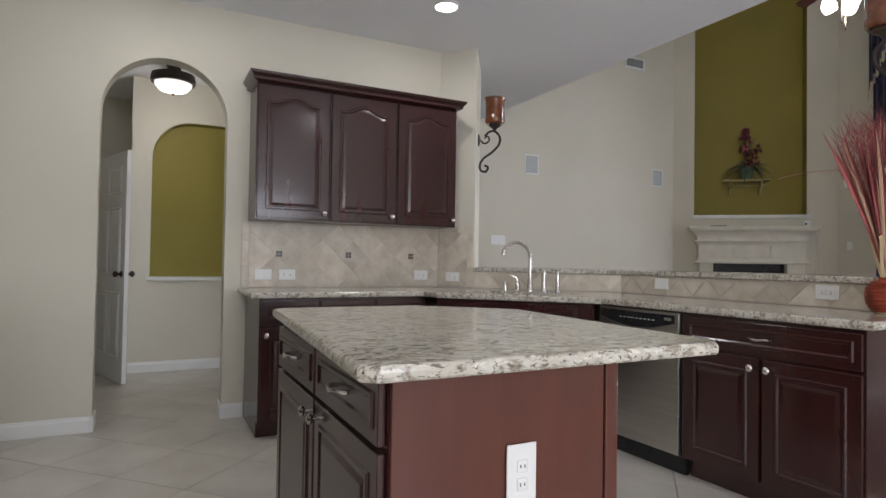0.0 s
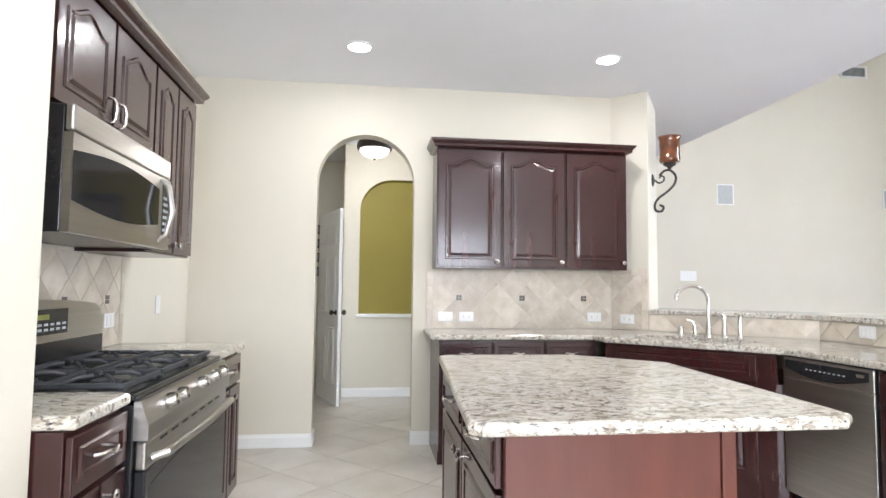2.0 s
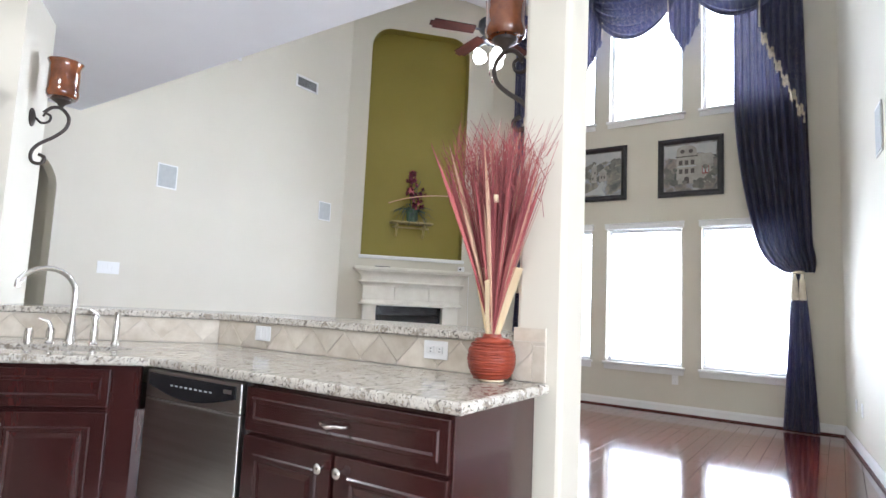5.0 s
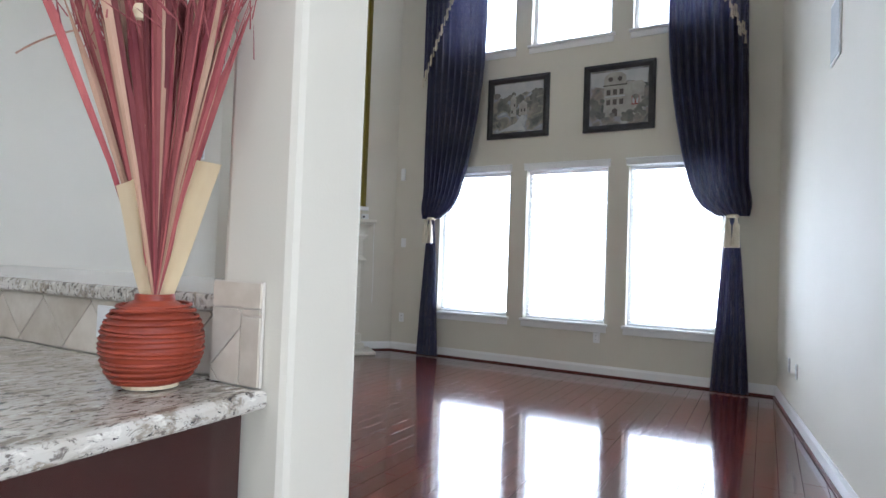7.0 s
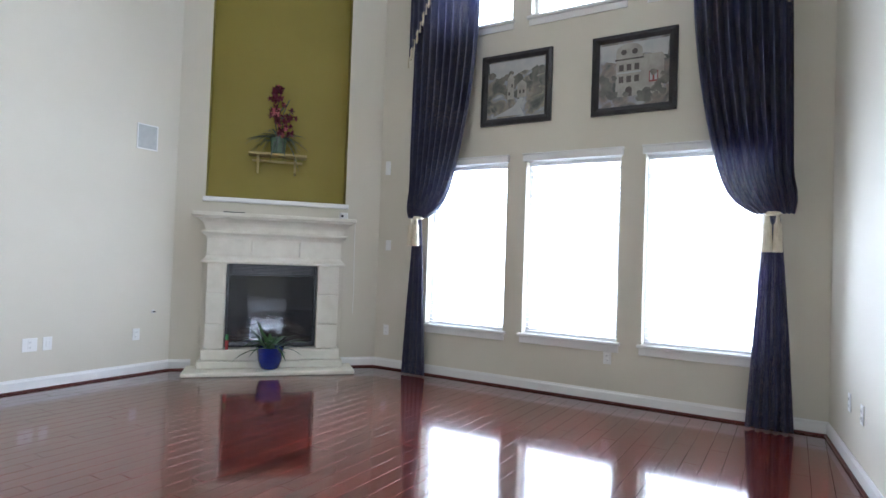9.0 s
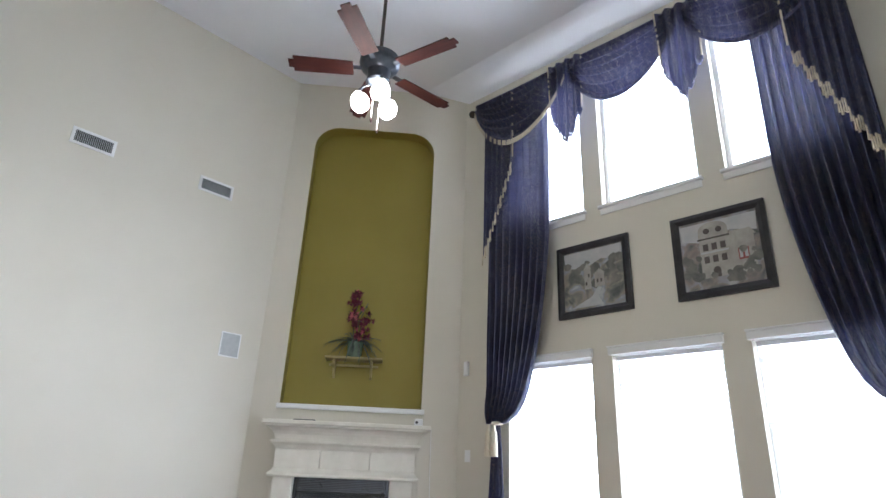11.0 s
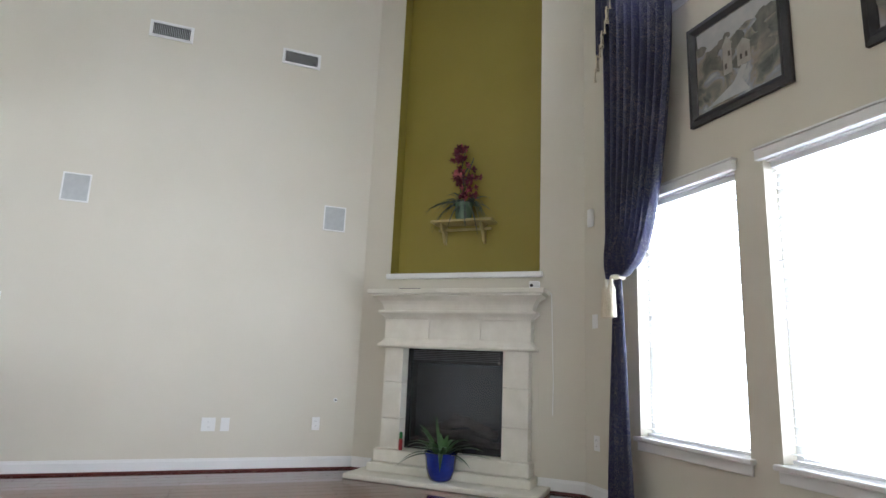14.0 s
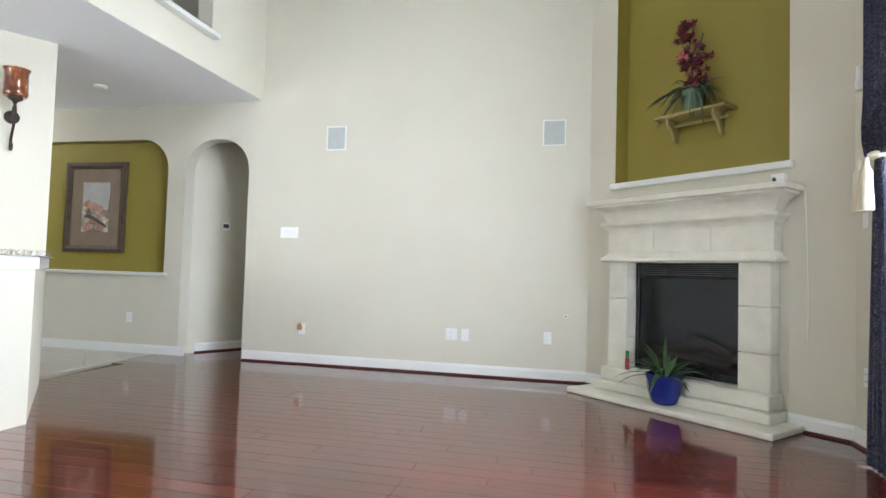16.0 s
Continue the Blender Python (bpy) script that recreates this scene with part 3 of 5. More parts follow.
# swag valance over the rod
v = thing("valance", "dark navy damask swag valance with cream fringe", "valance")
part("rod", tube([(9.50, 4.90, 5.52), (9.50, .85, 5.52)], .022, 12), BRONZE, v, "dark wooden curtain rod")
for y in (4.93, .82):
    part("finial", lathe([(.012, -.05), (.04, -.03), (.05, 0), (.036, .035), (.008, .055)], 14, m=pose(9.50, y, 5.52, 90, 0, 0)), BRONZE, v, smooth=True)
SWAGS = (4.84, 3.53, 2.29, .95)
for k, (ya, yb) in enumerate(zip(SWAGS, SWAGS[1:])):
    bm, fr = bmesh.new(), bmesh.new()
    rows, n = [], 40
    for j in range(49):
        g = j / 48
        row = []
        for i in range(n + 1):
            f = i / n
            sag = (1 - (2 * f - 1) ** 2) ** .8
            z = 5.58 - .12 * g - sag * (.04 + .60 * g)
            row.append(bm.verts.new((9.45 - .11 * sag * math.sin(g * math.pi * .9) - .034 * math.sin(g * 40 + .4 * math.sin(f * 6)) * (.25 + sag), ya + (yb - ya) * f, z)))
        rows.append(row)
    for p, q in zip(rows, rows[1:]):
        for i in range(n):
            bm.faces.new((p[i], p[i + 1], q[i + 1], q[i]))
    hem = [w.co.copy() for w in rows[-1]]
    bmesh.ops.solidify(bm, geom=bm.faces[:], thickness=.004)
    part("swag", bm, FABRIC, v, smooth=True)
    for a, b in zip(hem, hem[1:]):
        for g in (0, .33, .66):
            p = a.lerp(b, g)
            tube([p + Vector((-.006, 0, .005)), p + Vector((-.008, 0, -.06 if k == 0 else -.03))], [.006, .008], 4, fr)
    part("fringe", fr, TASSEL if k == 0 else FABRIC, v, "cream looped fringe" if k == 0 else "navy cut fringe")
    if k:
        bm = bmesh.new()
        rows = []
        for j in range(14):
            row = []
            for i in range(21):
                f = i / 20
                u = abs(2 * f - 1)
                ln = 1.02 - .34 * u ** 1.2 + .02 * math.sin(i * 2.1)
                row.append(bm.verts.new((9.415 + .022 * math.cos(f * 22), ya + .20 * (1 - .12 * j / 13) * (2 * f - 1), 5.57 - ln * j / 13)))
            rows.append(row)
        for p, q in zip(rows, rows[1:]):
            for i in range(20):
                bm.faces.new((p[i], p[i + 1], q[i + 1], q[i]))
        hem = [w.co.copy() for w in rows[-1]]
        sides = [[r_[i].co.copy() for r_ in rows] for i in (0, 20)]
        bmesh.ops.solidify(bm, geom=bm.faces[:], thickness=.004)
        part("tail", bm, FABRIC, v, smooth=True)
        for sd_ in sides:
            part("braid", tube([p + Vector((-.006, 0, 0)) for p in sd_], .009, 6), TASSEL, v, "cream braid edging")
        fr = bmesh.new()
        for a, b in zip(hem, hem[1:]):
            for g in (0, .5):
                p = a.lerp(b, g)
                tube([p, p + Vector((-.004, 0, -.045))], [.006, .010], 4, fr)
        part("fringe", fr, FABRIC, v, "navy cut fringe")

# ---- fireplace ----
fm = dm @ pose(.297, 0, 0)
fp = thing("fireplace", "cream cast stone fireplace surround with black glass firebox", "fireplace", fm)


def ring_block(s0, s1, d, z0, z1, bev=.008):
    return box(s0, s1, -d, -.003, z0, z1, bev)


part("hearth_slab", box(-.12, 1.62, -.46, -.003, 0, .045, .012), STONE, fp)
part("plinth", box(.0, 1.51, -.26, -.003, .046, .12, .012), STONE, fp)
part("plinth_step", box(.03, 1.48, -.20, -.003, .121, .235, .014), STONE, fp)
for a, b in ((.06, .25), (1.22, 1.45)):
    for z0, z1 in ((.236, .50), (.505, .83), (.835, 1.15)):
        part("pilaster_stone", ring_block(a, b, .13, z0, z1, .004), STONE, fp)


def stone_course(name, profile, s0, s1):
    """A moulded stone course along the chimney breast, returned at both ends. profile: (projection, height), upwards."""
    bm = bmesh.new()
    base = min(d for d, z in profile)
    rows = []
    for d, z in profile:
        e = d - base
        rows.append([bm.verts.new(p) for p in ((s0 - e, -.004, z), (s0 - e, -d, z), (s1 + e, -d, z), (s1 + e, -.004, z))])
    for p, q in zip(rows, rows[1:]):
        for i in range(4):
            bm.faces.new((p[i], p[(i + 1) % 4], q[(i + 1) % 4], q[i]))
    bm.faces.new(rows[0])
    bm.faces.new(rows[-1])
    return part(name, bm, STONE, fp)


stone_course("lintel_bead", [(.165, 1.151), (.182, 1.155), (.186, 1.168), (.180, 1.182), (.158, 1.198), (.144, 1.216), (.137, 1.236)], .045, 1.465)
for a, b in ((.045, .50), (.505, 1.005), (1.01, 1.465)):
    part("frieze_stone", ring_block(a, b, .13, 1.237, 1.415, .004), STONE, fp)
stone_course("frieze_bead", [(.134, 1.416), (.140, 1.432), (.156, 1.452), (.178, 1.466), (.188, 1.476), (.188, 1.492), (.176, 1.498)], .045, 1.465)
stone_course("mantel_cove", [(.140, 1.499), (.143, 1.525), (.153, 1.555), (.172, 1.585), (.200, 1.610), (.232, 1.627), (.240, 1.630), (.240, 1.646)], .03, 1.48)
part("mantel_shelf", box(-.10, 1.61, -.275, -.003, 1.647, 1.690, .008), STONE, fp)
bm = bmesh.new()
for p in ((.252, .285, .24, 1.149), (1.185, 1.218, .24, 1.149), (.285, 1.185, .24, .30), (.285, 1.185, 1.02, 1.149)):
    box(p[0], p[1], -.01, .02, p[2], p[3], .004, bm)
part("firebox_frame", bm, BLACK, fp, "black metal firebox frame")
bm = bmesh.new()
for k in range(6):
    box(.31, 1.16, -.018, -.011, 1.045 + k * .016, 1.053 + k * .016, bm=bm)
part("louvre", bm, IRON, fp)
part("firebox_back", box(.252, 1.218, .20, .215, .237, 1.14), SLOT, fp)
for s in ((.252, .265), (1.205, 1.218)):
    part("firebox_side", box(s[0], s[1], .021, .199, .237, 1.14), SLOT, fp)
bm = bmesh.new()
for k, (s0, s1, y, z, t) in enumerate(((.38, 1.10, .14, .38, 4), (.40, 1.06, .08, .37, -5), (.48, .85, .11, .47, 14), (.68, 1.05, .12, .48, -16))):
    zz = math.tan(radians(t)) * (s1 - s0) / 2
    tube([(s0 + (s1 - s0) * i / 5, y, z - zz + 2 * zz * i / 5 + .008 * math.sin(i * 2 + k)) for i in range(6)], [.04, .045, .042, .047, .044, .038], 9, bm)
part("gas_log", bm, LOG, fp, "grey brown ceramic fire logs", smooth=True)
part("ember_bed", box(.29, 1.18, .022, .199, .302, .33, .01), LOG, fp)
# bluish pane tint stands in for the bright room's reflection
g = part("firebox_glass", box(.286, 1.184, .004, .008, .301, 1.019), glass("firebox_pane", (.40, .43, .50), .0), fp, "dark reflective glass pane")
g.visible_shadow = False
solid("remote_control", box(.20, .42, -.20, -.15, 1.692, 1.705, .005), SLOT, "dark remote control lying on the mantel", "remote", fm)
cam_box = thing("motion_sensor", "small white sensor box standing on the mantel", "sensor", fm)
part("body", box(1.44, 1.53, -.12, -.06, 1.692, 1.77, .008), PLASTIC, cam_box)
part("lens", lathe([(.014, 0), (.014, .006), (.008, .008)], 12, m=pose(1.465, -.121, 1.73, 90)), SLOT, cam_box)
solid("white_cable", tube([(1.57, -.10, 1.70), (1.625, -.03, 1.66), (1.63, -.012, 1.3), (1.64, -.012, .9), (1.635, -.012, .62)], .004, 6), PLASTIC, "thin white cable hanging beside the fireplace", "cable", fm)
lt = thing("lighter", "small red and green utility lighter standing by the firebox", "lighter", fm @ pose(.29, -.165, .236))
part("body", lathe([(.016, 0), (.018, .01), (.018, .09), (.012, .10)], 10), mat("red_plastic", (.35, .03, .03), rough=.4), lt)
part("cap", lathe([(.015, .10), (.015, .15), (.008, .16)], 10), mat("green_plastic", (.03, .22, .05), rough=.4), lt)


def leaf(bm, base, direction, length, width, droop, n=7):
    d = Vector(direction).normalized()
    side = d.cross(Vector((0, 0, 1)))
    side = side.normalized() if side.length > .05 else Vector((1, 0, 0))
    prev = None
    for i in range(n + 1):
        f = i / n
        c = Vector(base) + d * length * f + Vector((0, 0, -droop * f * f))
        w = width * math.sin(math.pi * min(1, .12 + .88 * f)) * (1 if f < 1 else .05)
        a, b, m_ = bm.verts.new(c - side * w), bm.verts.new(c + side * w), bm.verts.new(c - Vector((0, 0, w * .35)))
        if prev:
            bm.faces.new((prev[0], prev[2], m_, a))
            bm.faces.new((prev[2], prev[1], b, m_))
        prev = (a, b, m_)


rng = random.Random(5)
pl = thing("potted_plant", "green leafy plant in a glazed cobalt blue pot on the hearth", "plant", pose(8.55, 5.71, .046))
part("pot", lathe([(.075, 0), (.10, .02), (.125, .10), (.135, .19), (.145, .215), (.145, .232), (.128, .232), (.12, .19), (.03, .185)], 32), BLUEPOT, pl, "glossy cobalt blue pot", smooth=True)
part("soil", lathe([(.002, .185), (.121, .186), (.121, .192), (.002, .2)], 20), SOIL, pl)
for k in range(34):
    a = k * 2.4 + rng.uniform(-.3, .3)
    bm = bmesh.new()
    e = rng.uniform(.35, 2.0)
    leaf(bm, (.03 * math.cos(a), .03 * math.sin(a), .19), (math.cos(a), math.sin(a), e), rng.uniform(.30, .50), rng.uniform(.012, .025), rng.uniform(.08, .34), 10)
    part("leaf", bm, LEAF, pl, smooth=True)

sh = thing("niche_shelf", "olive wooden shelf with curved brackets in the tall niche", "shelf", fm)
part("board", box(.42, 1.05, -.03, .168, 2.375, 2.40, .006), OLIVEWOOD, sh)
part("rail", box(.46, 1.01, .10, .12, 2.31, 2.335, .004), OLIVEWOOD, sh)
for s in (.52, .93):
    bm = plate([(.0, 0), (.16, 0), (.15, -.05), (.09, -.09), (.05, -.17), (0, -.19)], -.012, .012)
    part("bracket", bm, OLIVEWOOD, sh, m=pose(s, .168, 2.374, 0, 0, -90))

ar = thing("flower_arrangement", "burgundy silk flowers with dusty green leaves in a green pot", "flowers", fm @ pose(.735, .06, 2.401) @ Matrix.Scale(1.15, 4))
part("pot", lathe([(.055, 0), (.07, .03), (.078, .13), (.082, .15), (.07, .15), (.06, .12)], 20), TEAL, ar, smooth=True)
for k in range(64):
    a = rng.uniform(0, 2 * math.pi)
    bm = bmesh.new()
    leaf(bm, (.03 * math.cos(a), 0, .14), (math.cos(a), .30 * math.sin(a) - .22, rng.uniform(.1, 1.3)), rng.uniform(.18, .36), rng.uniform(.006, .014), rng.uniform(.14, .40), 9)
    part("leaf", bm, GREYLEAF, ar)
bm = bmesh.new()
for k in range(8):
    tube([(0, 0, .1), (rng.uniform(-.05, .05), -.02, .35), (rng.uniform(-.10, .10), -.03, rng.uniform(.4, .62))], .004, 5, bm)
part("stem", bm, GREYLEAF, ar)
for k in range(75):
    z = rng.uniform(.17, .66)
    w = .13 * (1 - abs(z - .28) / .48)
    c = Vector((rng.gauss(0, .6) * w + .04 * math.sin(z * 9), rng.uniform(-.09, -.01), z))
    bm = bmesh.new()
    r = rng.uniform(.016, .032)
    for q in range(5):
        a = q * 1.2566 + k
        leaf(bm, c, (math.cos(a), -.5, math.sin(a)), r * 1.5, r * .55, 0, 3)
    part("blossom", bm, PINK if rng.random() < .16 else PETAL, ar)

# ---- ceiling fan ----
fan = thing("ceiling_fan", "five blade dark wooden ceiling fan with three lit glass shades", "fan", pose(6.96, 3.63, -.11))
part("downrod", lathe([(.014, 4.26), (.014, LV + .10)], 10), BRONZE, fan)
part("canopy", lathe([(.07, LV + .108), (.075, LV + .08), (.05, LV + .03), (.016, LV + .01)], 20), BRONZE, fan, smooth=True)
part("motor", lathe([(.03, 4.27), (.10, 4.25), (.145, 4.21), (.15, 4.16), (.135, 4.12), (.09, 4.09), (.08, 4.04), (.09, 4.0), (.05, 3.97)], 28), GUN, fan, "dark blue grey metal motor housing", smooth=True)
for k in range(5):
    m = pose(0, 0, 4.11, 0, 0, 72 * k + 66)
    bm = box(.19, .66, -.062, .062, -.005, .005, 0)
    bm.verts.ensure_lookup_table()
    for w in bm.verts:
        if w.co.x > .5 and abs(w.co.y) > .05:
            w.co.y *= 1.12
    bmesh.ops.bevel(bm, geom=[e for e in bm.edges if abs(e.verts[0].co.z - e.verts[1].co.z) > .005 and e.verts[0].co.x > .5], offset=.035, segments=2, affect='EDGES')
    bl = part("blade", bm, BLADE, fan, "dark red brown wooden blade", m=m @ pose(0, 0, 0, 11, 0, 0))
    bm = box(.12, .24, -.02, .02, .006, .013, .002)
    lathe([(.03, .007), (.03, .016), (.01, .018)], 12, bm, Matrix.Translation((.22, 0, 0)))
    part("blade_iron", bm, GUN, fan, m=m)
for k in range(3):
    a = radians(120 * k + 5)
    c, s = math.cos(a), math.sin(a)
    part("light_arm", tube([(.05 * c, .05 * s, 3.99), (.11 * c, .11 * s, 3.97), (.15 * c, .15 * s, 3.92)], .011, 8), GUN, fan)
    m = pose(.155 * c, .155 * s, 3.92, 0, 22, 120 * k + 5) @ pose(0, 0, 0, 180, 0, 0)
    part("shade", lathe([(.022, 0), (.04, .02), (.064, .06), (.07, .10), (.058, .14), (.05, .142)], 18, m=m), BULB, fan, "lit frosted glass shade", smooth=True)
for dx, z in ((.03, 3.62), (-.03, 3.68)):
    part("pull_chain", tube([(dx, 0, 3.97), (dx, 0, z)], .0025, 5), NICKEL, fan)
    part("chain_fob", lathe([(.004, z - .04), (.009, z - .02), (.004, z)], 8, m=Matrix.Translation((dx, 0, 0))), BLADE, fan)
lamp("fan_lamp", 'POINT', 22, (6.96, 3.63, 3.60), size=.12, color=(1, .9, .75))

# ---- framed pictures ----


def framed(name, label, m, w, h, bw, art, fmat=FRAME, board=0.):
    ob = thing(name, label, "picture", m)
    for n_, pts in (("bottom", (0, 0)), ("top", (0, 1)), ("side_a", (1, 0)), ("side_b", (1, 1))):
        v_, e = pts
        b = bmesh.new()
        o = [(-w / 2, 0), (w / 2, 0), (w / 2, h), (-w / 2, h)]
        i = [(-w / 2 + bw, bw), (w / 2 - bw, bw), (w / 2 - bw, h - bw), (-w / 2 + bw, h - bw)]
        k = {(0, 0): 0, (1, 0): 1, (0, 1): 2, (1, 1): 3}[pts]
        a0, a1, b0, b1 = o[k], o[(k + 1) % 4], i[k], i[(k + 1) % 4]
        mid0, mid1 = ((a0[0] + b0[0]) / 2, (a0[1] + b0[1]) / 2), ((a1[0] + b1[0]) / 2, (a1[1] + b1[1]) / 2)
        L_ = []
        for (x, z), y in ((a0, -.002), (a0, -.03), (mid0, -.042), (b0, -.022), (b0, -.002)):
            L_.append(b.verts.new((x, y, z)))
        R_ = []
        for (x, z), y in ((a1, -.002), (a1, -.03), (mid1, -.042), (b1, -.022), (b1, -.002)):
            R_.append(b.verts.new((x, y, z)))
        for j in range(5):
            b.faces.new((L_[j], L_[(j + 1) % 5], R_[(j + 1) % 5], R_[j]))
        part("frame_bar", b, fmat, ob)
    if board:
        part("mat_board", box(-w / 2 + bw, w / 2 - bw, -.010, -.003, bw, h - bw), MATBOARD, ob)
    q = bw + board
    part("artwork", box(-w / 2 + q, w / 2 - q, -.016, -.011, q, h - q), art, ob)
    return ob, q


def east(y, z):
    return along(EAST, y, 0, -1, z)


art1 = painting_mat("painting_garden", [(.06, .07, .06), (.15, .15, .13), (.26, .23, .18), (.25, .27, .29), (.40, .40, .40)], 3.1)
art2 = painting_mat("painting_villa", [(.06, .07, .06), (.16, .15, .14), (.23, .19, .16), (.27, .27, .28), (.38, .37, .36)], 8.4)
SKYC = mat("painted_sky", (.36, .37, .38), (.48, .47, .45), rough=.45, scale=5, fine=20)
VILLA = mat("painted_stone", (.27, .25, .215), (.40, .375, .33), rough=.45, scale=12, fine=50)
INK = mat("painted_dark", (.05, .04, .035), (.10, .085, .075), rough=.45, scale=12, fine=50)
REDP = mat("painted_red", (.22, .05, .045), (.27, .07, .06), rough=.45, scale=12, fine=50)
p1, q = framed("framed_painting", "black framed painting of a garden with trees", east(3.43, 2.69), .78, .74, .07, art1)
p2, q = framed("framed_painting", "black framed painting of a stone villa", east(2.25, 2.68), .77, .75, .07, art2)
for pp in (p1, p2):
    part("sky_area", plate([(-.30, .52), (-.1, .47), (.1, .55), (.30, .50), (.31, .66), (-.31, .66)], -.0175, -.0165), SKYC, pp)
rg = random.Random(9)
TREES = painting_mat("painting_trees", [(.075, .08, .07), (.14, .135, .115), (.22, .195, .165)], 1.0)
for k in range(26):
    x, z = rg.uniform(-.28, .28), rg.uniform(.30, .54)
    r = rg.uniform(.02, .06)
    part("painted_tree", plate([(x + r * math.cos(a * .7) * rg.uniform(.7, 1.2), z + r * math.sin(a * .7) * rg.uniform(.7, 1.2)) for a in range(9)], -.0188 - k * .00005, -.0180), TREES, p1)
bm = box(-.09, -.02, -.0206, -.0195, .26, .46)
plate([(-.10, .46), (-.01, .46), (-.055, .53)], -.0206, -.0195, bm)
box(.02, .12, -.0206, -.0195, .27, .40, bm=bm)
plate([(.01, .40), (.13, .40), (.07, .45)], -.0206, -.0195, bm)
part("painted_house", bm, VILLA, p1)
for x, z in ((-.07, .30), (-.04, .38), (.05, .31), (.09, .31)):
    part("painted_window", box(x - .009, x + .009, -.0212, -.0207, z, z + .035), INK, p1)
part("painted_path", plate([(-.24, .09), (.10, .09), (.05, .18), (.09, .26), (.05, .27), (-.02, .18)], -.0206, -.0195), SKYC, p1)
bm = box(-.16, .08, -.0196, -.018, .16, .58)
plate([(-.16, .58)] + [(-.04 + .12 * math.cos(math.pi * (1 - i / 10)), .58 + .075 * math.sin(math.pi * i / 10)) for i in range(11)] + [(.08, .58)], -.0196, -.018, bm)
box(.08, .27, -.0192, -.018, .16, .47, bm=bm)
plate([(.07, .47), (.29, .47), (.25, .53), (.09, .53)], -.0192, -.018, bm)
part("painted_house", bm, VILLA, p2)
part("painted_cornice", box(-.17, .09, -.0202, -.0197, .50, .515), INK, p2)
for x in (-.09, .01):
    part("painted_window", lathe([(.026, 0), (.026, .0006)], 14, m=pose(x, -.0197, .575, 90)), INK, p2)
for x in (-.11, -.04, .03):
    for z in (.40, .29):
        part("painted_window", box(x - .021, x + .021, -.0204, -.0197, z, z + .06), INK, p2)
part("painted_balcony", box(-.15, .07, -.0212, -.0206, .375, .39), SKYC, p2)
part("painted_door", plate([(-.07, .16)] + arch_pts(-.07, -.01, .25, .03, 6) + [(-.01, .16)], -.0204, -.0197), INK, p2)
part("painted_shutter", box(.14, .22, -.0200, -.0193, .27, .37), REDP, p2)
for x in (.16, .20):
    part("painted_pane", box(x - .012, x + .012, -.0208, -.0201, .285, .355), SKYC, p2)
for k in range(34):
    x = rg.choice((rg.uniform(-.29, -.17), rg.uniform(.05, .29), rg.uniform(-.28, .28)))
    z = rg.uniform(.12, .20) if abs(x) < .17 else rg.uniform(.11, .36)
    r = rg.uniform(.02, .045)
    part("painted_bush", plate([(x + r * math.cos(a * .7) * rg.uniform(.7, 1.2), z + r * math.sin(a * .7) * rg.uniform(.7, 1.2)) for a in range(9)], -.0222 - k * .00005, -.0214), TREES, p2)
GOLDF = mat("bronze_frame", (.05, .035, .022), (.10, .07, .045), rough=.4, scale=20, fine=90, bump=.2)
p3, q = framed("framed_painting", "bronze framed still life with a wide mat in the green niche", along(2.22, HALLN + .119, 1, 0, 1.14), .86, 1.08, .08, painting_mat("painting_still", [(.12, .08, .06), (.34, .26, .20), (.55, .50, .47), (.70, .69, .70)], 5.5), GOLDF, .16)
part("painted_light", plate([(-.185, .56), (.185, .50), (.185, .83), (-.185, .83)], -.0172, -.0164), SKYC, p3)
FRUIT = painting_mat("painting_fruit", [(.30, .15, .10), (.46, .28, .20), (.62, .50, .42)], 2.2)
for x, z, w, h in ((-.11, .58, .06, .045), (-.03, .55, .06, .05), (.06, .52, .055, .045), (.02, .38, .10, .035), (-.09, .30, .07, .05), (.07, .30, .07, .04)):
    part("painted_fruit", plate([(x + w * math.cos(i * .5236) * (1 + .1 * math.sin(i * 2.3)), z + h * math.sin(i * .5236)) for i in range(12)], -.0182, -.0174), FRUIT, p3)
part("painted_bough", plate([(-.13, .46), (-.02, .43), (.16, .33), (.17, .29), (-.04, .39), (-.14, .42)], -.0186, -.0183), INK, p3)

# ---- wall fittings ----


def outlet(m, label="white wall outlet plate", kind_="duplex", w=.075, h=.118, group="wall plates"):
    ob = thing("wall_outlet" if kind_ == "duplex" else "light_switch", label, "outlet" if kind_ == "duplex" else "switch", m, group=group)
    part("plate", box(-w / 2, w / 2, -.008, -.002, -h / 2, h / 2, .0025), PLASTIC, ob)
    n_ = max(1, round(max(w, h * .6) / .075))
    if kind_ == "duplex":
        horiz = w > h
        for k in (-1, 1):
            cx, cz = (k * .022, 0) if horiz else (0, k * .022)
            part("socket", box(cx - .015, cx + .015, -.011, -.0085, cz - .015, cz + .015, .003), PLASTIC, ob)
            bm = bmesh.new()
            for d in (-.006, .006):
                if horiz:
                    box(cx - .004, cx + .004, -.0118, -.0112, cz + d - .0015, cz + d + .0015, bm=bm)
                else:
                    box(cx + d - .0015, cx + d + .0015, -.0118, -.0112, cz - .004, cz + .004, bm=bm)
            part("slot", bm, SLOT, ob)
    else:
        for k in range(n_):
            c = (k - (n_ - 1) / 2) * .046 if n_ > 1 else 0
            part("rocker", box(c - .014, c + .014, -.012, -.0085, -.028, .028, .003), PLASTIC, ob)
    return ob


def north(x, z):
    return along(x, HALLN, 1, 0, z)


